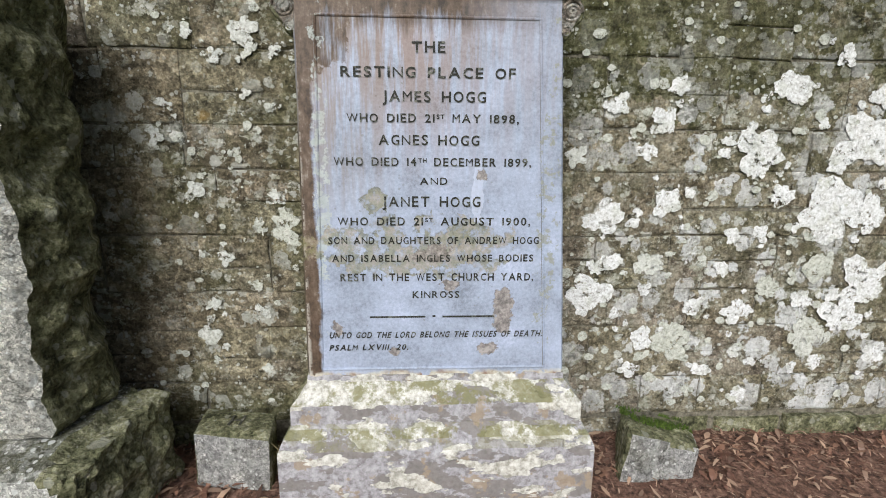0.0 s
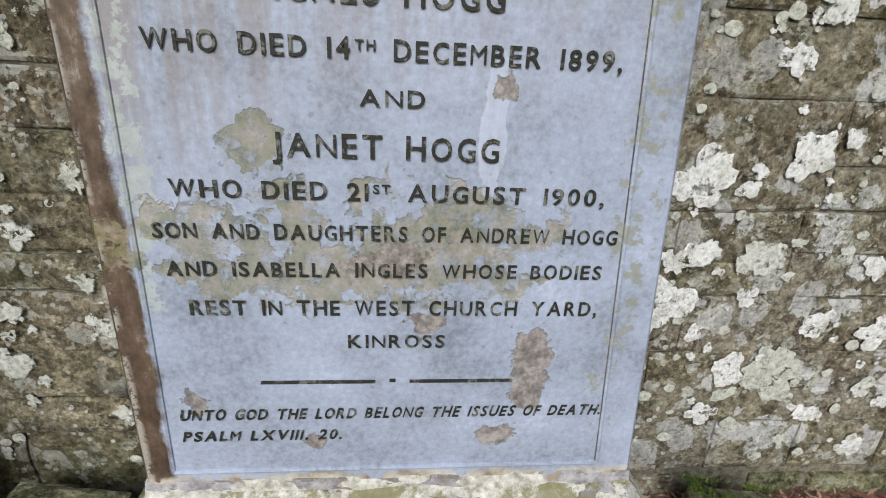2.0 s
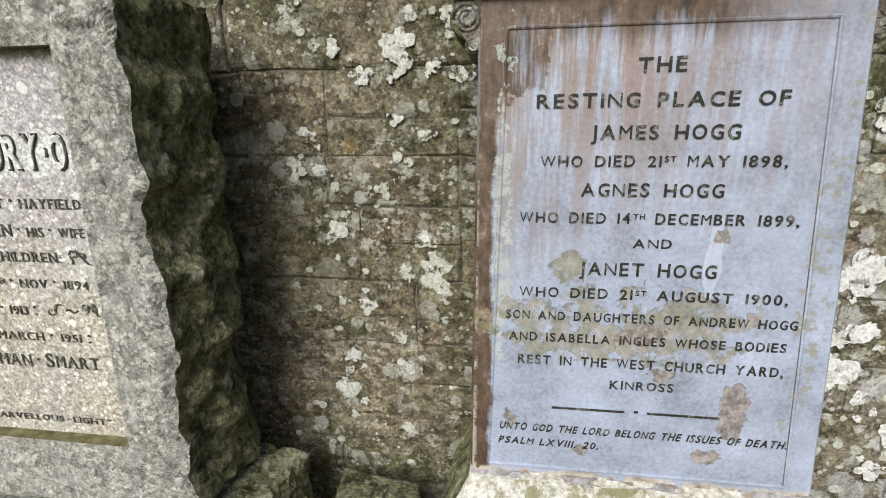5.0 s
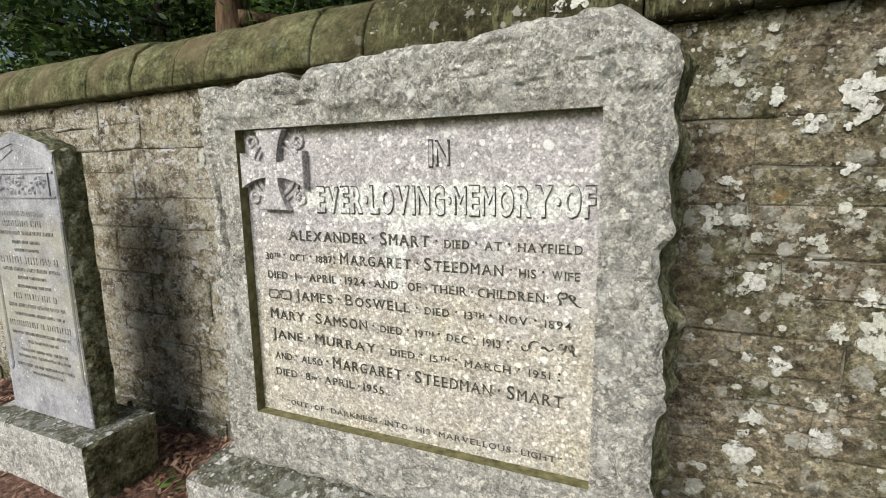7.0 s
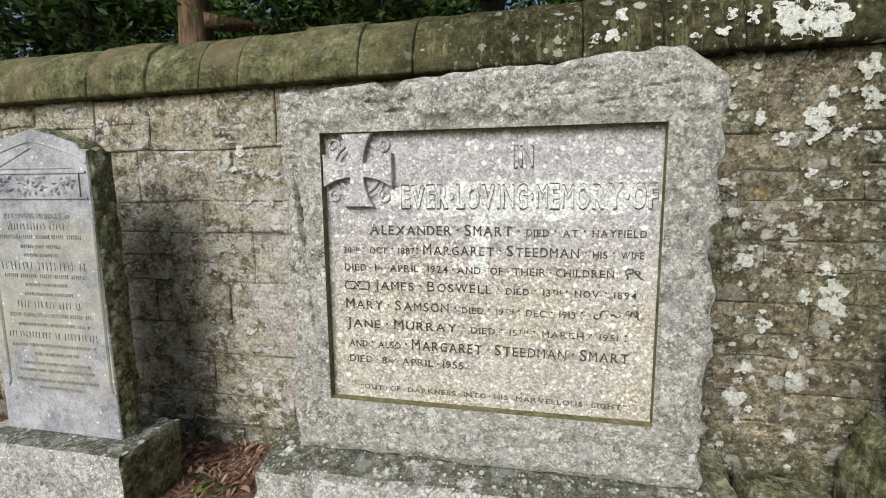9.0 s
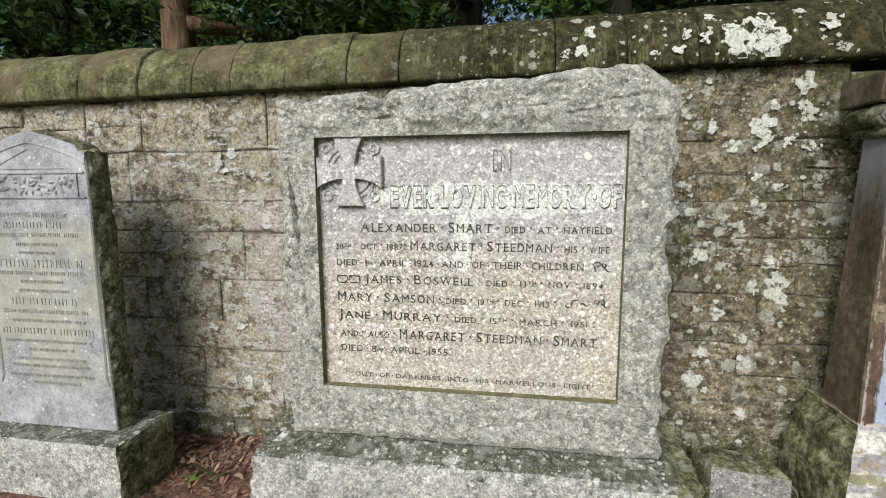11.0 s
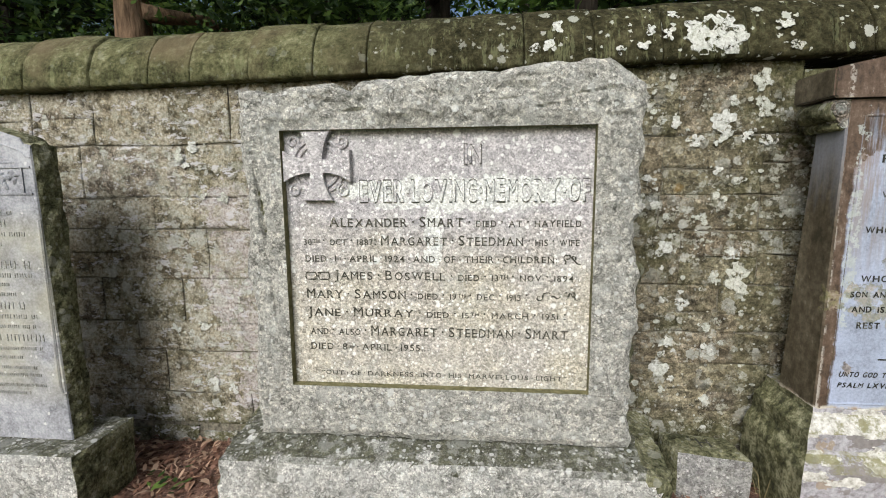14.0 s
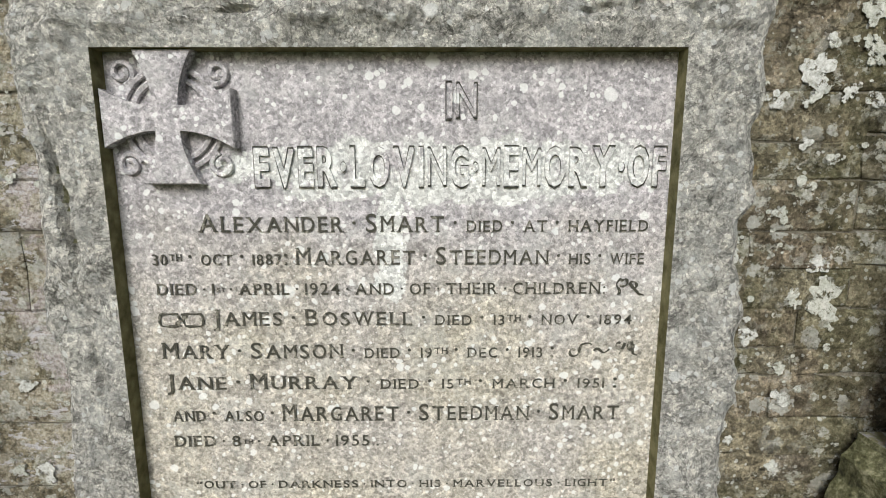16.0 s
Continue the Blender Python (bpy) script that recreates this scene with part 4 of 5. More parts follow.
# ---- the broad hewn memorial with a sunk panel ----
def build_broad_memorial():
    x0, x1, z0, z1 = -2.455, -0.985, 0.385, 1.79
    rx0, rx1, rz0, rz1 = -2.305, -1.142, 0.602, 1.603
    front, back, sunk = 1.36, 1.62, 1.398
    stone = thing("gravestone", (-1.72, 1.48, 0.385), "broad grey hewn gravestone with a sunk inscribed panel and carved cross", "gravestone")

    def top_edge(x):
        return 1.745 + 0.058 * (x - x0) + 0.018 * noise.noise(Vector((x * 5, 0, 1))) + 0.012 * noise.noise(Vector((x * 14, 0, 5))) - 0.03 * max(0, 1 - abs(x + 2.03) / 0.05) - 0.10 * max(0, (x + 1.11)) / 0.13 * (x > -1.11)

    def outline(u):
        """u from 0 to 4 round the stone: bottom, right, top, left; returns the recess's edge and the stone's edge."""
        side, f = int(u) % 4, u - int(u)
        if side == 0:
            a, b = (rx0 + (rx1 - rx0) * f, rz0), (x0 + (x1 - x0) * f, z0)
        elif side == 1:
            b = (x1 + 0.007 * math.sin(f * 33 + 3 * math.sin(f * 7)) + 0.024 * noise.noise(Vector((f * 9, 3, 0))) + 0.014 * noise.noise(Vector((f * 27, 5, 0))), z0 + (top_edge(x1) - z0) * f)
            a = (rx1, rz0 + (rz1 - rz0) * f)
        elif side == 2:
            x = x1 + (x0 - x1) * f
            a, b = (rx1 + (rx0 - rx1) * f, rz1), (x, top_edge(x))
        else:
            b = (x0 + 0.006 * math.sin(f * 27) + 0.03 * noise.noise(Vector((f * 7, 8, 0))), top_edge(x0) + (z0 - top_edge(x0)) * f)
            a = (rx0, rz1 + (rz0 - rz1) * f)
        return a, b

    clefts = ((-2.395, 1.30, 0.013, 0.17, 0.030), (-2.36, 0.93, 0.010, 0.10, 0.014), (-1.15, 1.715, 0.075, 0.008, 0.016), (-1.33, 1.668, 0.06, 0.008, 0.014), (-1.46, 1.695, 0.05, 0.008, 0.012), (-1.74, 1.70, 0.008, 0.05, 0.014), (-1.25, 1.69, 0.008, 0.045, 0.012), (-2.02, 1.67, 0.05, 0.008, 0.012), (-1.07, 1.02, 0.008, 0.08, 0.010), (-1.60, 0.47, 0.09, 0.008, 0.010))
    per = 150
    us = [s + i / per for s in range(4) for i in range(per)]
    bm = bmesh.new()
    rings = []
    m = 30
    for k in range(m + 1):
        v = k / m
        ring = []
        for u in us:
            (ax, az), (bx, bz) = outline(u)
            x, z = ax + (bx - ax) * v, az + (bz - az) * v
            q = Vector((x * 9, z * 9, 0.5))
            lump = abs(noise.noise(q)) + 0.6 * abs(noise.noise(q * 2.2)) + 0.45 * abs(noise.noise(q * 5.1))
            ledge = 3.0 * (noise.noise(Vector((x * 4.2, z * 6.5, 4))) + 0.45 * noise.noise(Vector((x * 13, z * 17, 8))) + 0.15 * noise.noise(Vector((x * 40, z * 40, 2))))
            step = math.floor(ledge) + min(1.0, (ledge - math.floor(ledge)) * 2.4)
            high = min(1.0, max(0.0, (z - 1.5) / 0.15))
            lump += 0.32 * (step + 2) * (0.75 + 0.25 * high)
            y = front + 0.006 * min(1, v * 3.5) - (0.013 + 0.007 * high) * lump * min(1, v * 3.5) + 0.006 * min(1, v * 3.5) + 0.018 * max(0, v - 0.86) / 0.14
            for gx, gz, wx, wz, dip in clefts:
                near = ((x - gx + 0.12 * (z - gz) * (wz > wx)) / wx) ** 2 + ((z - gz - 0.12 * (x - gx) * (wx > wz)) / wz) ** 2
                y += dip * max(0.0, 1 - near) * min(1, v * 3.5)
            ring.append((x, y, z))
        rings.append(ring)
    deep = 16
    cx, cz = (x0 + x1) / 2, (z0 + z1) / 2
    for k in range(1, deep + 1):
        d = k / deep
        ring = []
        for u in us:
            _, (bx, bz) = outline(u)
            y = front + 0.03 + (back - front - 0.03) * d
            side = int(u) % 4
            n = noise.noise(Vector((bx * 6, y * 9, bz * 6))) + 0.6 * noise.noise(Vector((bx * 14, y * 17, bz * 14))) + 0.35 * noise.noise(Vector((bx * 33, y * 38, bz * 33)))
            swell = (0.026 * min(1, d * 2.0) + 0.034 * n * min(1, d * 3)) if side != 0 else 0.0
            grow = swell * (1.0 if side in (1, 3) else 0.35)
            ring.append((bx + (grow if side == 1 else -grow if side == 3 else 0), y, bz + (grow if side == 2 else 0)))
        rings.append(ring)
    # unseen taper added behind the back to keep light out of the gap
    for d, inward in ((0.06, 0.03), (0.12, 0.065), (0.185, 0.115)):
        rings.append([(cx + (px - cx) * (1 - inward / 0.73), back + d, cz + (pz - cz) * (1 - inward / 0.9 * (pz > cz))) for px, py, pz in rings[m + deep]])
    made = loft(bm, rings, caps=False)
    bm.faces.new(made[-1])
    body = mesh_of(bm, "body", [GREY_STONE, ALGAE_SHADE_STONE])
    # side faces: algae, and part of their shade put into the colour
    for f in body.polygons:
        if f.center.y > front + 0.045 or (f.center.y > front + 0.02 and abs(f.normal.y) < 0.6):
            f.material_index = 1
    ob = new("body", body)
    ob.parent = stone
    body.transform(Matrix.Translation(-stone.location))
    # the sides of the recess, darker and greener than the panel
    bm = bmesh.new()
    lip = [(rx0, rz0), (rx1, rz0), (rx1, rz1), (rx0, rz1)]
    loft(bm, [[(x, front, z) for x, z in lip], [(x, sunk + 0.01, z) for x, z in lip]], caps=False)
    part("recess_edge", bm, REVEAL, stone, "dark green edge of the sunk panel")
    bm = bmesh.new()
    n = 40
    rows = [[bm.verts.new((rx0 - 0.004 + (rx1 - rx0 + 0.008) * i / n, sunk + 0.0012 * noise.noise(Vector((i * 0.7, j * 0.7, 3))), rz0 - 0.004 + (rz1 - rz0 + 0.008) * j / n)) for j in range(n + 1)] for i in range(n + 1)]
    for a, b in zip(rows, rows[1:]):
        for j in range(n):
            bm.faces.new((a[j], b[j], b[j + 1], a[j + 1]))
    part("panel", bm, PANEL_STONE, stone, "buff and grey panel freckled with lichen", True)
    # flared cross with a ring
    kx, kz, arm, thin, wide = -2.172, 1.471, 0.131, 0.027, 0.058
    star = []
    for q in range(4):
        a = q * math.pi / 2
        curve = [(thin + (arm - thin) * i / 6, thin * 0.92 + (wide - thin * 0.92) * (i / 6) ** 1.8) for i in range(7)]
        side = [(r, -w) for r, w in curve] + [(r, w) for r, w in curve[::-1]]
        star += [(r * math.cos(a) - w * math.sin(a), r * math.sin(a) + w * math.cos(a)) for r, w in side]
    bm = bmesh.new()
    loft(bm, [[(kx + px * 1.01, sunk + 0.003, kz + pz * 1.01) for px, pz in star], [(kx + px, sunk - 0.026, kz + pz) for px, pz in star], [(kx + px * 0.985, sunk - 0.029, kz + pz * 0.985) for px, pz in star]])
    cross = part("cross", bm, PANEL_STONE, stone, "raised flared stone cross")
    for q in range(4):
        a = q * math.pi / 2 + math.pi / 4
        bm = bmesh.new()
        for r in (0.082, 0.102):
            arc = [(kx + r * math.cos(a + s), sunk - 0.004, kz + r * math.sin(a + s)) for s in [-0.55 + 1.1 * i / 8 for i in range(9)]]
            tube(bm, arc, [0.007] * 9, 6)
        part("ring_segment", bm, PANEL_STONE, cross)
        bm = bmesh.new()
        curl = []
        for i in range(16):
            s, r = a + 2.6 + i * 0.55, 0.026 - 0.0012 * i
            curl.append((kx + 0.135 * math.cos(a) + r * math.cos(s), sunk - 0.004, kz + 0.135 * math.sin(a) * 0.96 + r * math.sin(s)))
        tube(bm, curl, [0.0065] * 16, 6)
        part("scroll", bm, PANEL_STONE, cross)
    # raised and cut lettering
    for text, a, b, z, h in (("IN", -1.612, -1.552, 1.476, 0.064), ("EVER\u00b7LOVING\u00b7MEMORY\u00b7OF", -2.012, -1.155, 1.338, 0.072)):
        # dark rods trace the raised letters in place of their grime and shadow
        letter_parts("letter_outline", inscription(text, a - 0.003, b + 0.003, z - 0.003, h + 0.006, sunk + 0.001, 0.006, line=0.012, gap=0.13, bold=0.03), LEAD_LETTER, stone, "dark outline standing in for grime and shadow round the raised letters")
        letter_parts("raised_letter", inscription(text, a, b, z, h, sunk - 0.0005, 0.007, gap=0.13, bold=0.03), PANEL_STONE, stone)
    rows = [("Alexander \u00b7 Smart \u00b7 died \u00b7 at \u00b7 hayfield", -2.139, -1.185, 1.238, 0.039), ("30^t^h \u00b7 oct \u00b7 1887: Margaret \u00b7 Steedman \u00b7 his \u00b7 wife", -2.245, -1.189, 1.167, 0.037),
            ("died \u00b7 1^s^t \u00b7 april \u00b7 1924 \u00b7 and \u00b7 of \u00b7 their \u00b7 children:", -2.241, -1.266, 1.101, 0.025), ("James \u00b7 Boswell \u00b7 died \u00b7 13^t^h \u00b7 nov \u00b7 1894", -2.126, -1.208, 1.031, 0.036),
            ("Mary \u00b7 Samson \u00b7 died \u00b7 19^t^h \u00b7 dec \u00b7 1913 :", -2.242, -1.374, 0.955, 0.037), ("Jane \u00b7 Murray \u00b7 died \u00b7 15^t^h \u00b7 march \u00b7 1951 :", -2.241, -1.229, 0.882, 0.036),
            ("and \u00b7 also \u00b7 Margaret \u00b7 Steedman \u00b7 Smart", -2.234, -1.221, 0.805, 0.040), ("died \u00b7 8^t^h \u00b7 april \u00b7 1955 .", -2.235, -1.769, 0.743, 0.026), ("\u201cout \u00b7 of \u00b7 darkness \u00b7 into \u00b7 his \u00b7 marvellous \u00b7 light\u201d", -2.195, -1.219, 0.637, 0.018)]
    for text, a, b, z, h in rows:
        small = 0.62 if any(c.isupper() for c in text) else 0.999
        letter_parts("letter", inscription(text, a, b, z, h, sunk - 0.002, 0.0012, 0.0, small, space=0.22, bold=0.004, feet=True), LEAD_LETTER, stone)
    # cut flourishes that fill the short lines
    def flourish(points):
        bm = bmesh.new()
        tube(bm, points, [0.0025 + 0.001 * math.sin(i) for i in range(len(points))], 6)
        for v in bm.verts:
            v.co.y = sunk - 0.0025 + (v.co.y - sunk) * 0.3
        part("flourish", bm, LEAD_LETTER, stone)

    def curl(x, z, size, turns, start, way=1):
        """A small spiral stroke that opens outwards."""
        return [(x + way * size * (0.25 + 0.75 * i / 14) * math.cos(start + turns * i / 14), sunk, z + size * (0.25 + 0.75 * i / 14) * math.sin(start + turns * i / 14)) for i in range(15)]

    for way in (-1, 1):
        flourish([(-2.195 + way * (0.026 + 0.022 * math.cos(a)), sunk, 1.044 + 0.014 * max(-1, min(1, 1.6 * math.sin(a)))) for a in [i * math.tau / 20 for i in range(21)]])
    flourish([(-2.195 + 0.012 * math.sin(a), sunk, 1.044 + 0.013 * math.cos(a * 0.5)) for a in [i * math.tau / 12 for i in range(13)]])
    flourish([(-1.238 + 0.004 * math.sin(i), sunk, 1.098 + 0.005 * i) for i in range(8)] + curl(-1.226, 1.128, 0.012, -5.0, 2.6))
    flourish(curl(-1.205, 1.118, 0.011, 5.2, 3.6) + [(-1.192 + 0.004 * i, sunk, 1.100 - 0.001 * i) for i in range(4)])
    flourish(curl(-1.330, 0.968, 0.014, 6.0, 0.6) + [(-1.312 + 0.008 * i, sunk, 0.984 + 0.004 * math.sin(i)) for i in range(4)])
    flourish([(-1.285 + 0.006 * i, sunk, 0.970 + 0.005 * math.sin(i * 1.2)) for i in range(7)])
    flourish(curl(-1.228, 0.984, 0.013, 5.6, 1.0) + [(-1.222 - 0.002 * i, sunk, 0.970 - 0.003 * i) for i in range(4)])
    flourish(curl(-1.200, 0.980, 0.012, -6.0, 1.4) + [(-1.196 + 0.003 * i, sunk, 0.962 - 0.001 * i) for i in range(4)])

    pl = [(-2.61, 1.235, -0.08), (-0.835, 1.235, -0.08), (-0.78, 1.72, -0.08), (-2.62, 1.72, -0.08), (-2.60, 1.25, 0.33), (-0.865, 1.25, 0.33), (-0.80, 1.70, 0.365), (-2.62, 1.70, 0.372)]
    base = rough_box(pl, (70, 22, 18), 0.017, 11, 4.0, 0.014)
    for v in base.verts:
        if v.co.z > 0.3 and v.co.y > 1.262 and -2.5 < v.co.x < -0.93:
            v.co.z = min(v.co.z, 0.384)
            v.co.z = max(v.co.z, 0.336 + 0.042 * min(1.0, (v.co.y - 1.25) / 0.12))
    for v in base.verts:
        if v.co.x > -0.93:
            q = v.co * 13
            v.co.x += (0.035 * noise.noise(q) + 0.02 * noise.noise(q * 2.3)) * min(1, (v.co.x + 0.93) * 14)
            v.co.z += 0.02 * noise.noise(q + Vector((9, 9, 9))) if v.co.z > 0.2 else 0
    me = mesh_of(base, "gravestone_plinth", [PLINTH_STONE, ALGAE_SHADE_STONE])
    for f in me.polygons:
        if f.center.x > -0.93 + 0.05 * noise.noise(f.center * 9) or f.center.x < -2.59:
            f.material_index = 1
    tagged(new("gravestone_plinth", me), "rough grey stone plinth under the broad gravestone", "plinth")


build_broad_memorial()


# ---- the painted tablet on its moulded base ----
def build_painted_tablet():
    front, back = 1.510, 1.73
    ax0, ax1, bx0, bx1, z0, z1 = -0.240, 0.627, -0.228, 0.557, 0.506, 1.69
    tab = thing("painted_memorial", (0.17, 1.6, 0.0), "pale blue painted memorial tablet, brown-stained, on flaking moulded base", "memorial")

    def edge(z):
        f = (z - z0) / (z1 - z0)
        return ax0 + (bx0 - ax0) * f, ax1 + (bx1 - ax1) * f

    bm = bmesh.new()
    rings = []
    for i in range(25):
        z = z0 + (z1 - z0) * i / 24
        a, b = edge(z)
        w = 0.0015 * noise.noise(Vector((0, 0, z * 9)))
        a, b = a + w, b + 0.0015 * noise.noise(Vector((5, 0, z * 11)))
        deep = back - 0.07 * i / 24
        rings.append([(a + 0.006, front, z), (b - 0.006, front, z), (b, front + 0.006, z), (b, deep, z), (a, deep, z), (a, front + 0.006, z)])
    loft(bm, rings)
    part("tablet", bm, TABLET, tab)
    # thin raised beading round the inscription
    q = [(-0.190, 0.532), (0.559, 0.532), (0.493, 1.632), (-0.166, 1.632)]
    for (px, pz), (rx, rz) in zip(q, q[1:] + q[:1]):
        bm = bmesh.new()
        tube(bm, [(px, front + 0.001, pz), (rx, front + 0.001, rz)], [0.0052, 0.0052], 8)
        part("beading", bm, TABLET, tab, "thin raised moulding round the inscription")
    for x0, x1, zz in ((-0.028, 0.154, 0.715), (0.210, 0.381, 0.715), (0.177, 0.187, 0.717)):
        bm = bmesh.new()
        bar(bm, x0, x1, front - 0.003, front + 0.002, zz - 0.0025, zz + 0.0025)
        part("cut_rule", bm, BLACK_LETTER, tab)
    rows = [("THE", 0.113, 0.212, 1.535, 0.029), ("RESTING PLACE OF", -0.097, 0.423, 1.464, 0.029), ("JAMES HOGG", 0.025, 0.336, 1.395, 0.030), ("WHO DIED 21^S^T MAY 1898,", -0.083, 0.439, 1.335, 0.024),
            ("AGNES HOGG", 0.011, 0.319, 1.268, 0.029), ("WHO DIED 14^T^H DECEMBER 1899,", -0.126, 0.483, 1.205, 0.024), ("AND", 0.136, 0.222, 1.148, 0.021), ("JANET HOGG", 0.019, 0.327, 1.079, 0.031),
            ("WHO DIED 21^S^T AUGUST 1900,", -0.121, 0.489, 1.020, 0.024), ("SON AND DAUGHTERS OF ANDREW HOGG", -0.153, 0.519, 0.960, 0.022), ("AND ISABELLA INGLES WHOSE BODIES", -0.143, 0.504, 0.902, 0.022),
            ("REST IN THE WEST CHURCH YARD,", -0.119, 0.507, 0.838, 0.024), ("KINROSS", 0.112, 0.265, 0.780, 0.022)]
    for text, a, b, z, h in rows:
        letter_parts("letter", inscription(text, a, b, z, h, front - 0.002, 0.0012, bold=0.017, space=0.56), BLACK_LETTER, tab)
    for text, a, b, z, h in (("UNTO GOD THE LORD BELONG THE ISSUES OF DEATH.", -0.163, 0.545, 0.643, 0.020), ("PSALM LXVIII. 20.", -0.164, 0.096, 0.600, 0.019)):
        letter_parts("letter", inscription(text, a, b, z, h, front - 0.002, 0.0012, 0.25, bold=0.02, space=0.5), BLACK_LETTER, tab, "slanting black lettering")
    # scrolled capitals and the gabled head above
    for s, side in ((-1, 0), (1, 1)):
        ex = edge(1.65)[side]
        for name, out, z, r in (("cushion_roll", 0.026, 1.655, 0.039), ("lower_roll", 0.012, 1.600, 0.019)):
            bm = bmesh.new()
            tube(bm, [(ex + s * out, front + 0.004, z), (ex + s * out, front + 0.012, z), (ex + s * out, back - 0.03, z)], [r - 0.005, r, r], 18)
            part(name, bm, ALGAE_SHADE_STONE, tab, "dark rounded moulding under the head", True)
        for name, out, z, r, turns in (("scroll", 0.026, 1.655, 0.033, 30), ("small_scroll", 0.012, 1.600, 0.016, 22)):
            bm = bmesh.new()
            coil = [(ex + s * out + s * (r - r * 0.8 * i / turns) * math.cos(i * 0.5), front + 0.001, z + (r - r * 0.8 * i / turns) * math.sin(i * 0.5)) for i in range(turns)]
            tube(bm, coil, [r * 0.14] * turns, 6)
            part(name, bm, PALE_CARVING, tab, "pale weathered carved scroll", True)
        bm = bmesh.new()
        loft(bm, [[(ex - s * 0.02, yy, 1.583), (ex + s * 0.008, yy, 1.592), (ex + s * 0.03, yy, 1.612), (ex + s * 0.055, yy, 1.655), (ex + s * 0.05, yy, 1.69), (ex - s * 0.02, yy, 1.69)] for yy in (front + 0.002, front + 0.06)])
        part("bracket", bm, PALE_CARVING, tab, "pale weathered bracket behind the scrolls")
    bm = bmesh.new()
    apex = [(-0.29, 1.698), (0.62, 1.698), (0.62, 1.80), (0.165, 1.895), (-0.29, 1.80)]
    loft(bm, [[(x, front - 0.012, z) for x, z in apex], [(x, back, z) for x, z in apex]])
    bmesh.ops.bevel(bm, geom=bm.edges[:], offset=0.006, segments=2, affect="EDGES")
    part("head", bm, TABLET, tab, "low gabled head stained brown")
    bm = bmesh.new()
    bar(bm, -0.28, 0.61, front - 0.018, front - 0.004, 1.694, 1.703)
    part("head_moulding", bm, TABLET, tab)
    # moulded base: a profile carried round the front and both sides
    prof = [(0.0, 0.512), (0.003, 0.486), (0.012, 0.480), (0.034, 0.450), (0.058, 0.430), (0.060, 0.420), (0.060, 0.365), (0.066, 0.352), (0.088, 0.325), (0.104, 0.292), (0.106, 0.277), (0.106, -0.06)]
    bm = bmesh.new()
    rings = []
    for d, z in prof:
        ring = []
        a, b = ax0 - d * 0.8, ax1 + d * 0.85
        n = 40
        j = lambda x, y: 0.0035 * noise.noise(Vector((x * 16, y * 16, z * 22))) + 0.003 * noise.noise(Vector((x * 40, y * 40, z * 40)))
        ring += [(a + j(a, front + 0.3 - 0.3 * i / 12), 1.83 - (1.83 - front + d) * i / 12, z) for i in range(12)]
        ring += [(a + (b - a) * i / n, front - d + j(a + (b - a) * i / n, 0), z + j(i, 7) * 0.8) for i in range(n + 1)]
        ring += [(b + j(b, i), front - d + (1.83 - front + d) * i / 12, z) for i in range(1, 13)]
        rings.append(ring)
    loft(bm, rings)
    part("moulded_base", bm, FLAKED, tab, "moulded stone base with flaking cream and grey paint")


build_painted_tablet()


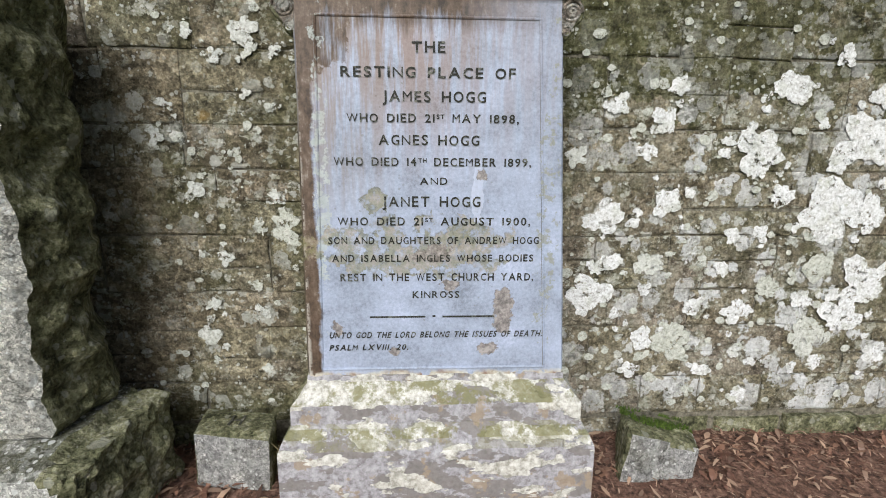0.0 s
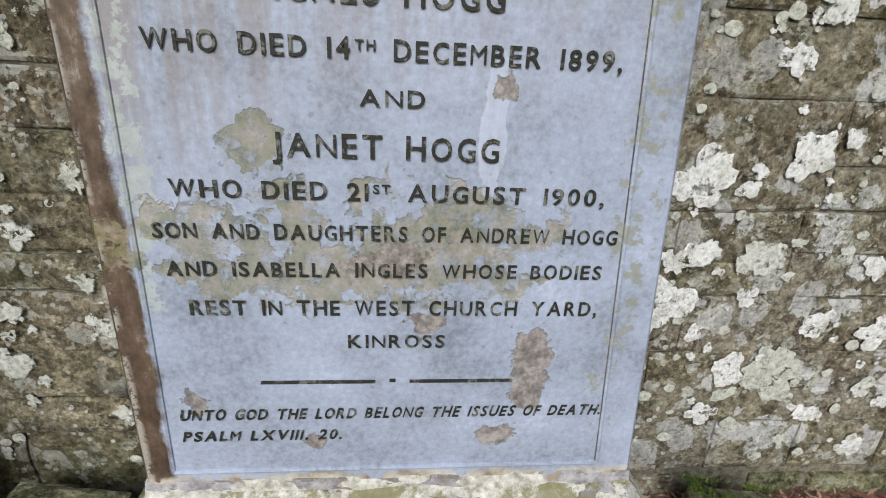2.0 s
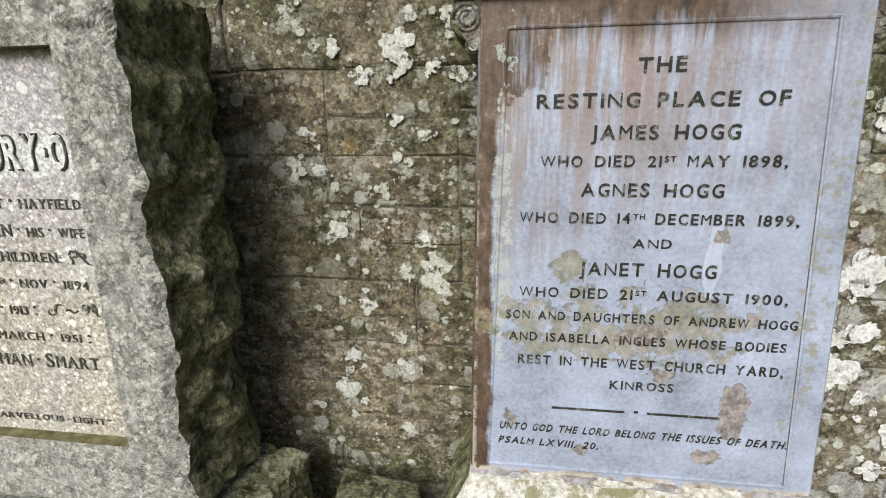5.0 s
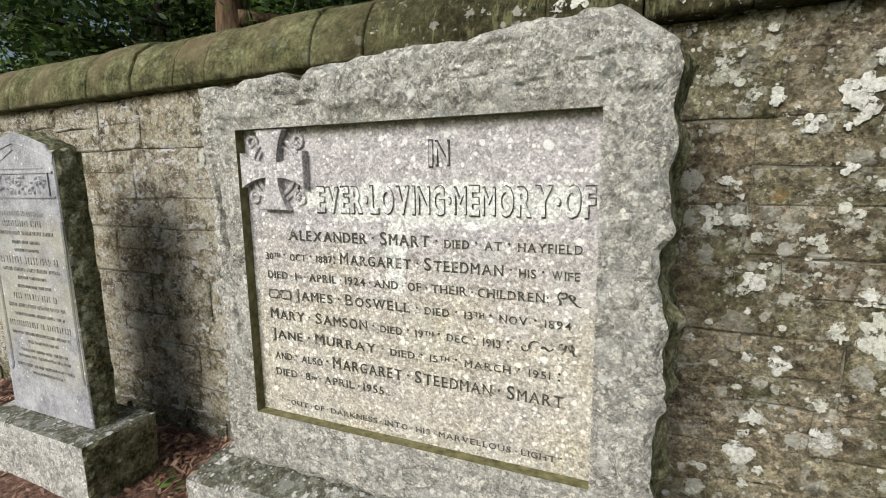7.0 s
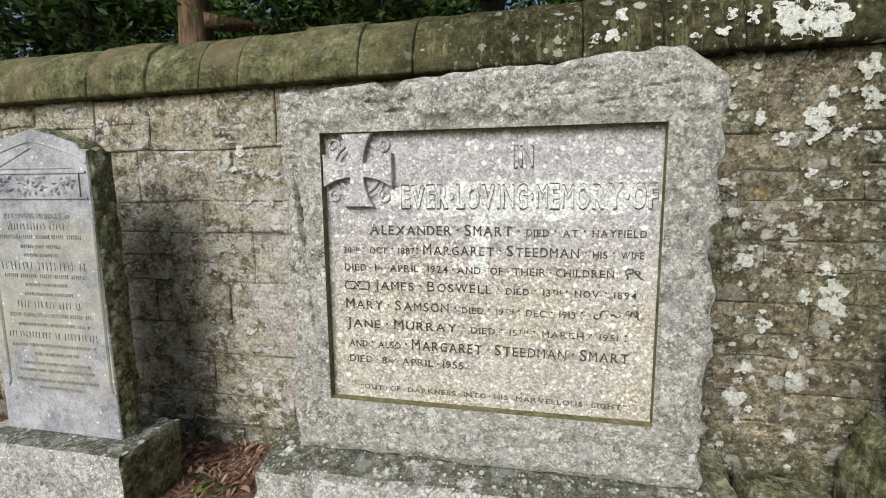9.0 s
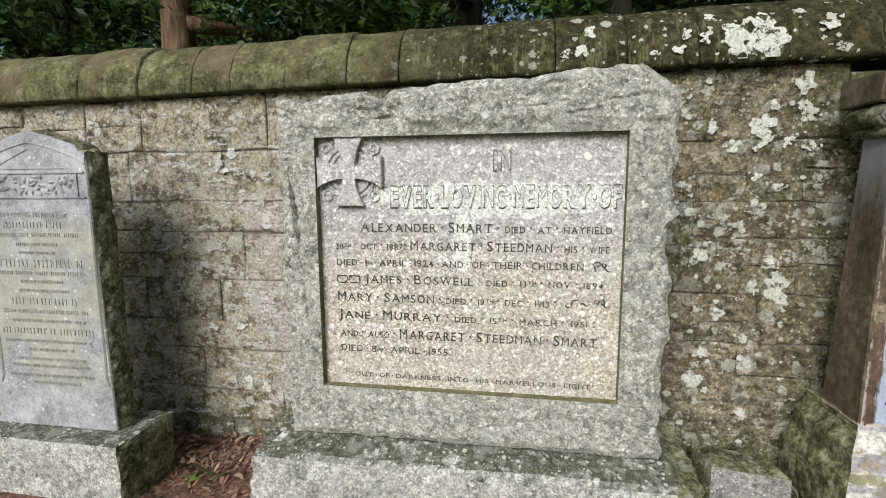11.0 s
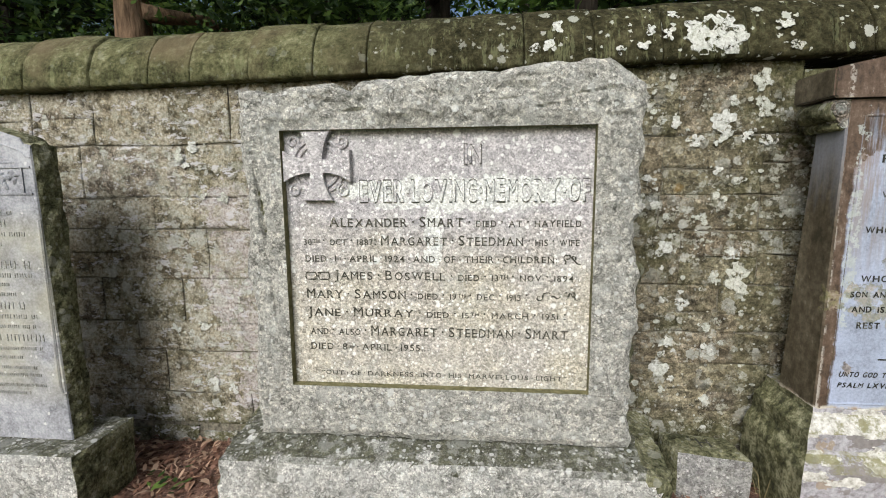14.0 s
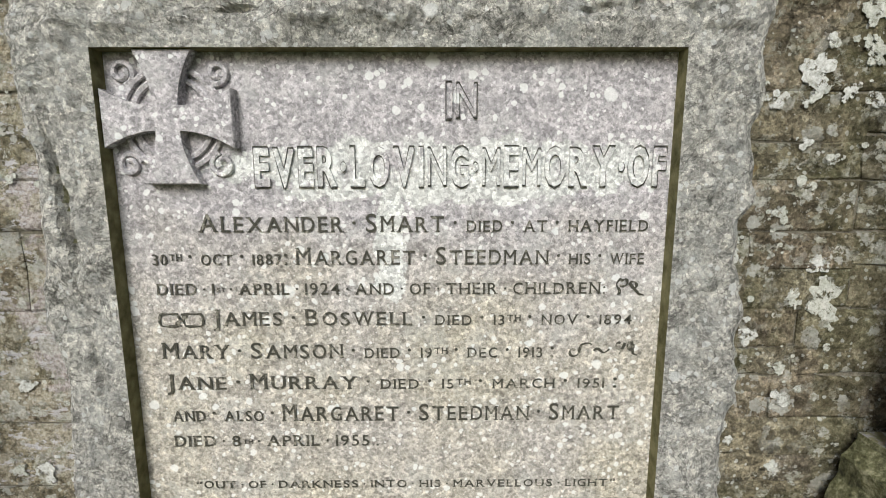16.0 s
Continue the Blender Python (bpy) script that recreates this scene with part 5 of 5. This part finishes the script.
# ---- the tall pale headstone with a curved top ----
def build_pale_headstone():
    x0, x1, z0 = -3.945, -3.308, 0.315
    front, back = 1.36, 1.475
    stone = thing("headstone", (-3.62, 1.42, 0.31), "tall pale grey headstone with curved gable top and rough sides", "gravestone")
    mid = -3.613

    def top(x):
        d = abs(x - mid)
        return 1.652 - 0.20 * d + (-0.02 if d > 0.24 else 0.02 * math.cos(d / 0.24 * math.pi / 2)) - 0.01

    n = 40
    lean = lambda z: -0.012 * (z - z0)
    bm = bmesh.new()
    outline = [(x0 + (x1 - x0) * i / 14, z0) for i in range(15)] + [(x1 - 0.026 * i / 30, z0 + (top(x1) - z0) * i / 30) for i in range(1, 30)] + [(x, top(x)) for x in [x0 + 0.008 + (x1 - 0.034 - x0) * i / n for i in range(n, -1, -1)]] + [(x0 + 0.008 * (30 - i) / 30, top(x0) + (z0 - top(x0)) * i / 30) for i in range(1, 30)]
    rings = []
    for k, (d, grow) in enumerate(((0.0, -0.004), (0.006, 0.0), (0.02, 0.004), (0.045, 0.012), (0.07, 0.012), (0.095, 0.006), (0.115, 0.0))):
        ring = []
        for x, z in outline:
            s = 1 if x > mid else -1
            g = grow + (0.012 * noise.noise(Vector((x * 12, k * 0.9, z * 9))) + 0.008 * noise.noise(Vector((x * 25, k * 2, z * 21))) if 1 < k else 0.0)
            ring.append((x + s * g * (1 if z < top(x) - 0.005 else 0), front + d, z + (g if z > 1.5 else 0)))
        rings.append(ring)
    loft(bm, rings)
    me = mesh_of(bm, "slab", [HEADSTONE, ALGAE_SHADE_STONE])
    # everything behind the front edge takes the dark algae-and-shade colour
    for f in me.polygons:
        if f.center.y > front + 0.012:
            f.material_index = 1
    ob = new("slab", me)
    ob.parent = stone
    me.transform(Matrix.Translation(-stone.location))
    # sunk lines and the carved leaf band
    bm = bmesh.new()
    arch = [(x, front - 0.0005, top(x) - 0.05) for x in [x0 + 0.03 + (x1 - x0 - 0.06) * i / 24 for i in range(25)]]
    tube(bm, arch, [0.004] * 25, 6)
    low = [(x, front - 0.0005, 1.50 + 0.085 * (1 - abs(x - mid) / 0.2) * (abs(x - mid) < 0.2)) for x in [mid - 0.2 + 0.4 * i / 20 for i in range(21)]]
    tube(bm, low + [low[0]], [0.0035] * 22, 6)
    part("arched_moulding", bm, HEADSTONE, stone)
    bm = bmesh.new()
    for z in (1.372, 1.478):
        bar(bm, -3.905, -3.345, front - 0.006, front + 0.004, z, z + 0.007)
    for x in (-3.86, -3.385):
        bar(bm, x, x + 0.006, front - 0.006, front + 0.004, 1.379, 1.478)
    part("band_frame", bm, HEADSTONE, stone)
    rng = random.Random(8)
    bm = bmesh.new()
    for i in range(70):
        x, z = rng.uniform(-3.845, -3.395), rng.uniform(1.39, 1.468)
        a, r = rng.uniform(0, math.tau), rng.uniform(0.012, 0.02)
        ring = [(x + r * math.cos(s) * (1.0 if k else 0.3) * math.cos(a) - 0.5 * r * math.sin(s) * (1.0 if k else 0.3) * math.sin(a), front - (0.001 if k else 0.008), z + r * math.cos(s) * (1.0 if k else 0.3) * math.sin(a) + 0.5 * r * math.sin(s) * (1.0 if k else 0.3) * math.cos(a)) for k in (1, 0) for s in [t * math.tau / 6 for t in range(6)]]
        loft(bm, [ring[:6], ring[6:]])
    part("carved_leaf_band", bm, HEADSTONE, stone, "band of carved foliage")
    for s in (-1, 1):
        bm = bmesh.new()
        x = mid + s * 0.278
        tube(bm, [(x, front, 1.27), (x, front, 0.55), (x + s * 0.012, front, 0.525), (x + s * 0.03, front, 0.53)], [0.008, 0.008, 0.008, 0.006], 6)
        part("edge_roll", bm, HEADSTONE, stone)
    letter_parts("letter", inscription("In Loving Memory of", -3.80, -3.45, 1.289, 0.024, front - 0.002, 0.0012), PALE_LETTER, stone, "faint carved lettering")
    lines = [(-3.79, -3.46, 1.241, 0.028), (-3.85, -3.40, 1.202, 0.018), (-3.73, -3.50, 1.161, 0.016), (-3.72, -3.51, 1.124, 0.014), (-3.85, -3.39, 1.066, 0.034), (-3.84, -3.39, 1.030, 0.018), (-3.73, -3.50, 0.993, 0.015),
             (-3.74, -3.47, 0.951, 0.015), (-3.79, -3.43, 0.895, 0.030), (-3.84, -3.40, 0.854, 0.018), (-3.80, -3.41, 0.812, 0.015), (-3.86, -3.38, 0.757, 0.028), (-3.85, -3.39, 0.716, 0.015), (-3.73, -3.49, 0.676, 0.015),
             (-3.80, -3.43, 0.631, 0.015), (-3.83, -3.40, 0.598, 0.015), (-3.85, -3.38, 0.553, 0.015), (-3.73, -3.47, 0.518, 0.015)]
    bm = bmesh.new()
    for a, b, z, h in lines:
        x = a
        while x < b - 0.01:
            w = min(rng.uniform(0.03, 0.11), b - x)
            t = x
            while t < x + w - 0.004:
                bar(bm, t, t + h * 0.16, front - 0.0026, front + 0.001, z, z + h)
                if rng.random() < 0.4:
                    zz = z + h * rng.choice((0.0, 0.42, 0.84))
                    bar(bm, t + h * 0.17, t + h * 0.5, front - 0.0024, front + 0.001, zz, zz + h * 0.15)
                t += h * 0.62
            x += w + h * 0.6
    tagged(part("worn_lettering", bm, PALE_LETTER, stone), "worn lettering no longer readable", kind="stuff")
    base = rough_box(box_corners(-4.05, -3.20, 1.245, 1.585, -0.08, 0.312), (40, 14, 16), 0.012, 10, 7.0, 0.012)
    for v in base.verts:
        if v.co.z > 0.28 and 1.34 < v.co.y < 1.5:
            v.co.z = min(v.co.z, 0.318)
    me = mesh_of(base, "headstone_plinth", [PLINTH_STONE, ALGAE_SHADE_STONE])
    # end faces: algae plus painted-in shade
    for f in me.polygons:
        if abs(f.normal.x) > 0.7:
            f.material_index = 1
    tagged(new("headstone_plinth", me), "rough-faced stone plinth under the tall headstone", "plinth")


build_pale_headstone()


# ---- loose blocks at the foot of the wall ----
def build_blocks():
    left = [(-0.675, 1.59, -0.06), (-0.375, 1.54, -0.06), (-0.40, 1.74, -0.06), (-0.70, 1.79, -0.06), (-0.672, 1.60, 0.238), (-0.37, 1.55, 0.232), (-0.40, 1.735, 0.238), (-0.692, 1.78, 0.238)]
    left = [(px - 0.03, py + 0.02, pz) for px, py, pz in left]
    block = thing("stone_block", (-0.52, 1.68, 0.0), "squared mossy stone block cut with a letter, on the soil", "stone")
    bm = rough_box(left, (12, 9, 10), 0.006, 12, 2.0, 0.012)
    me = mesh_of(bm, "body", [BLOCK_STONE, ALGAE_SHADE_STONE])
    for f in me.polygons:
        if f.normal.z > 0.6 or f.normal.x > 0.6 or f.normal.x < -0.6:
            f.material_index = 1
    ob = new("body", me)
    ob.parent = block
    me.transform(Matrix.Translation(-block.location))
    bm = inscription("H", -0.585, -0.535, 0.0, 0.05, 0.0, 0.002)[0]
    for v in bm.verts:
        v.co = (v.co.x, 1.655 + v.co.z * 1.3, 0.241 - v.co.y * 0.8)
    part("cut_letter", bm, LEAD_LETTER, block)
    right = [(0.862, 1.555, -0.06), (1.175, 1.55, -0.06), (1.235, 1.76, -0.06), (0.95, 1.78, -0.06), (0.925, 1.575, 0.225), (1.203, 1.575, 0.158), (1.245, 1.75, 0.155), (0.965, 1.77, 0.21)]
    block = thing("stone_block", (1.06, 1.69, 0.0), "tilted broken stone block topped with bright moss", "stone")
    bm = rough_box(right, (14, 10, 10), 0.010, 10, 6.0, 0.012)
    me = mesh_of(bm, "body", [BLOCK_STONE, ALGAE_SHADE_STONE])
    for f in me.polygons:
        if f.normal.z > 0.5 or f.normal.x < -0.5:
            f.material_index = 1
    ob = new("body", me)
    ob.parent = block
    me.transform(Matrix.Translation(-block.location))
    rng = random.Random(21)
    verts, faces = [], []
    for _ in range(900):
        u, v = rng.random(), rng.random() ** 0.8
        if noise.noise(Vector((u * 3, v * 3, 1))) < -0.12 + 0.25 * (1 - v):
            continue
        p = Vector((0.94 + 0.28 * u, 1.6 + 0.16 * v, 0.228 - 0.066 * u))
        a, h = rng.uniform(0, math.tau), rng.uniform(0.006, 0.018)
        k = len(verts)
        verts += [p + Vector((0.005 * math.cos(a), 0.005 * math.sin(a), -0.004)), p - Vector((0.005 * math.cos(a), 0.005 * math.sin(a), 0.004)), p + Vector((rng.uniform(-0.008, 0.008), rng.uniform(-0.008, 0.008), h))]
        faces.append((k, k + 1, k + 2))
    me = bpy.data.meshes.new("moss")
    me.from_pydata(verts, [], faces)
    tagged(part("moss", me, MOSS, block), "tufts of bright green moss", kind="stuff")


build_blocks()


# ---- trees behind the wall ----
def leaf_mesh(name, centres, count, spread, size, rng, material):
    """Many small pointed leaves in loose clumps."""
    verts, faces = [], []
    for c, r in centres:
        for _ in range(count):
            d = Vector((rng.gauss(0, 1), rng.gauss(0, 1), rng.gauss(0, 0.55))) * r * spread
            p = Vector(c) + d
            s = size * rng.uniform(0.6, 1.4)
            a = Vector((rng.uniform(-1, 1), rng.uniform(-1, 1), rng.uniform(-0.9, 0.3))).normalized()
            b = a.cross(Vector((rng.uniform(-1, 1), rng.uniform(-1, 1), rng.uniform(-1, 1)))).normalized()
            k = len(verts)
            verts += [p - a * s, p + b * s * 0.38, p + a * s, p - b * s * 0.38]
            faces.append((k, k + 1, k + 2, k + 3))
    me = bpy.data.meshes.new(name)
    me.from_pydata(verts, [], faces)
    return me


def tree(x, y, height, radius, label, rng, bark, leaves, stems=1, low=2.2, clumps=34, leaf=0.05, count=190, spread=0.42, over=False):
    at = thing("tree", (x, y, 0), label, "tree", "trees behind the wall")
    tips = []
    bm = bmesh.new()
    for s in range(stems):
        ox, oy = (rng.uniform(-0.2, 0.2), rng.uniform(-0.1, 0.1)) if stems > 1 else (0, 0)
        lean = (rng.uniform(-0.05, 0.05), rng.uniform(-0.04, 0.04))
        pts = [(x + ox + lean[0] * z + 0.05 * math.sin(z * 1.3 + s), y + oy + lean[1] * z, z) for z in [-0.1 + (height + 0.1) * i / 10 for i in range(11)]]
        tube(bm, pts, [radius * (1.25 - 0.3 * min(1, i / 2)) * (1 - i / 11.5) + 0.01 for i in range(11)], 10)
    part("trunk", bm, bark, at, smooth=True)
    for i in range(9):
        z = low + (height - low) * (i + 0.3) / 9.5
        a = rng.uniform(-2.6, -0.6) if over else rng.uniform(0, math.tau)
        reach = (rng.uniform(2.2, 3.4) if over else rng.uniform(0.9, 2.0)) * (1.15 - 0.6 * i / 9)
        p = Vector((x, y, z))
        pts, rad = [p], [radius * 0.42 * (1 - i / 14)]
        for k in range(6):
            a += rng.uniform(-0.4, 0.4)
            p = p + Vector((math.cos(a), math.sin(a), rng.uniform(-0.15, 0.45))) * reach / 6
            if p.y < 2.55 and p.z < 2.6:
                p.y = 2.55
            pts.append(p.copy())
            rad.append(rad[0] * (1 - (k + 1) / 7.2))
            tips.append((p.copy(), rng.uniform(0.5, 1.0)))
        bm = bmesh.new()
        tube(bm, pts, rad, 7)
        part("limb", bm, bark, at, smooth=True)
    rng.shuffle(tips)
    part("crown", leaf_mesh("crown", [(p, r) for p, r in tips if p.z > low - 0.1][:clumps], count, spread, leaf, rng, leaves), leaves, at, "dark green leafy crown with gaps")


def build_trees():
    rng = random.Random(14)
    tree(-4.46, 3.55, 6.2, 0.19, "reddish many-stemmed evergreen tree behind the wall", rng, RED_BARK, FOLIAGE, 3, 2.75, 40, 0.04, 170)
    for x, y in ((-8.0, 5.4), (-6.6, 4.6), (-4.1, 5.6), (-3.2, 5.7), (-2.1, 5.2), (-0.6, 4.6), (0.9, 4.9), (2.8, 4.6), (-10.2, 4.8)):
        tree(x, y, rng.uniform(6.0, 7.5), rng.uniform(0.09, 0.15), "dark slender evergreen tree behind the wall", rng, DARK_BARK, FOLIAGE, 1, 2.4, 54, 0.055, 230)
    for x, y in ((0.6, 3.1), (2.4, 3.2), (-0.7, 3.7), (-2.0, 4.0)):
        tree(x, y, 6.2, 0.14, "dark evergreen tree whose limbs hang over the wall", rng, DARK_BARK, FOLIAGE, 1, 2.9, 54, 0.05, 190, 0.42, True)
    for i in range(11):
        tree(-18 + 2.8 * i + rng.uniform(-0.6, 0.6), rng.uniform(9, 13), rng.uniform(8, 10), 0.16, "bright leafy tree beyond the evergreens", rng, DARK_BARK, FAR_FOLIAGE, 1, 1.6, 54, 0.10, 230, 0.75)


build_trees()


# ---- fallen leaves and twigs ----
def build_litter():
    rng = random.Random(31)
    verts, faces = [], []
    for _ in range(16000):
        x, y = rng.uniform(-5.2, 3.2), 1.86 - abs(rng.gauss(0, 0.33))
        if y < 0.9 or (-2.62 < x < -0.83 and 1.23 < y < 1.72) or (-4.06 < x < -3.19 and 1.24 < y < 1.59) or (-0.33 < x < 0.71 and y > 1.42):
            continue
        s, a = (0.004 + 0.030 * rng.random() ** 4) * (0.9 if x > 0.3 else 1.2), rng.uniform(0, math.tau)
        slim = rng.uniform(0.25, 1.0)
        z = ground_height(x, y) + rng.uniform(0.003, 0.018)
        curl, tilt = rng.uniform(-0.4, 0.7) * s, rng.uniform(-0.5, 0.5)
        k = len(verts)
        for u, v, w in ((-1, 0, 0), (-0.3, -0.42, 1), (0.5, -0.34, 1), (1, 0, 0.4), (0.5, 0.34, 1), (-0.3, 0.42, 1)):
            px, py = u * s * 1.15, v * s * slim
            verts.append((x + px * math.cos(a) - py * math.sin(a), y + px * math.sin(a) + py * math.cos(a), z + w * curl + px * tilt))
        faces += [(k, k + 1, k + 5), (k + 1, k + 2, k + 4, k + 5), (k + 2, k + 3, k + 4)]
    me = bpy.data.meshes.new("leaf_litter")
    me.from_pydata(verts, [], faces)
    me.materials.append(LITTER)
    tagged(new("leaf_litter", me), "dry reddish-brown leaves and bark scattered on the soil", "leaves", kind="stuff")
    bm = bmesh.new()
    for _ in range(160):
        x, y, a = rng.uniform(-4.5, 3.0), rng.uniform(1.35, 1.85), rng.uniform(0, math.tau)
        if (-2.62 < x < -0.83 and y < 1.75) or (-4.06 < x < -3.19 and y < 1.6) or (-0.35 < x < 0.73):
            continue
        z, l = ground_height(x, y) + 0.012, rng.uniform(0.04, 0.14)
        tube(bm, [(x, y, z), (x + l * 0.5 * math.cos(a), y + l * 0.5 * math.sin(a), z + 0.01), (x + l * math.cos(a + 0.3), y + l * math.sin(a + 0.3), z + 0.002)], [0.0022, 0.002, 0.001], 4)
    solid("twigs", bm, LITTER, "thin dry twigs scattered on the soil", "twigs", kind="stuff")


build_litter()


def build_small_plants():
    rng = random.Random(9)
    verts, faces = [], []
    root = Vector((-1.95, 1.86, 2.2))
    for i in range(60):
        p = root + Vector((rng.uniform(-0.09, 0.09), rng.uniform(-0.06, 0.04), rng.uniform(-0.05, 0.05)))
        a = Vector((rng.uniform(-1, 1), rng.uniform(-0.6, 0.2), rng.uniform(-1, 0.4))).normalized() * rng.uniform(0.02, 0.045)
        b = a.orthogonal().normalized() * 0.003
        k = len(verts)
        verts += [p, p + a * 0.5 + b, p + a, p + a * 0.5 - b]
        faces.append((k, k + 1, k + 2, k + 3))
    me = bpy.data.meshes.new("evergreen_sprig")
    me.from_pydata(verts, [], faces)
    me.materials.append(FOLIAGE)
    tagged(new("evergreen_sprig", me), "small green evergreen sprig lying on the coping", "sprig", kind="stuff")
    verts, faces = [], []
    for i in range(16):
        x, y = rng.gauss(-2.98, 0.07), rng.gauss(1.5, 0.05)
        z, s, a = ground_height(x, y) + rng.uniform(0.015, 0.06), rng.uniform(0.016, 0.032), rng.uniform(0, math.tau)
        d, e = Vector((math.cos(a), math.sin(a), rng.uniform(-0.2, 0.5))) * s, Vector((-math.sin(a), math.cos(a), rng.uniform(-0.2, 0.2))) * s * 0.5
        p, k = Vector((x, y, z)), len(verts)
        verts += [p - d, p + e, p + d, p - e]
        faces.append((k, k + 1, k + 2, k + 3))
    me = bpy.data.meshes.new("weed")
    me.from_pydata(verts, [], faces)
    me.materials.append(FOLIAGE)
    tagged(new("weed", me), "small green weed among fallen leaves", "plant", kind="stuff")
    bm = bmesh.new()
    for i in range(5):
        x, y = -0.35 + rng.uniform(-0.03, 0.03), 1.66 + rng.uniform(-0.06, 0.06)
        dx, h = rng.uniform(-0.12, 0.05), rng.uniform(0.10, 0.24)
        tube(bm, [(x, y, 0.0), (x + dx * 0.3, y - 0.02, h * 0.7), (x + dx * 0.7, y - 0.03, h), (x + dx, y - 0.05, h * 0.85)], [0.0022, 0.002, 0.0016, 0.0008], 4)
    solid("dry_grass", bm, STRAW, "dry brown grass stalks beside the painted memorial", "grass")


build_small_plants()
build_wall_stones()
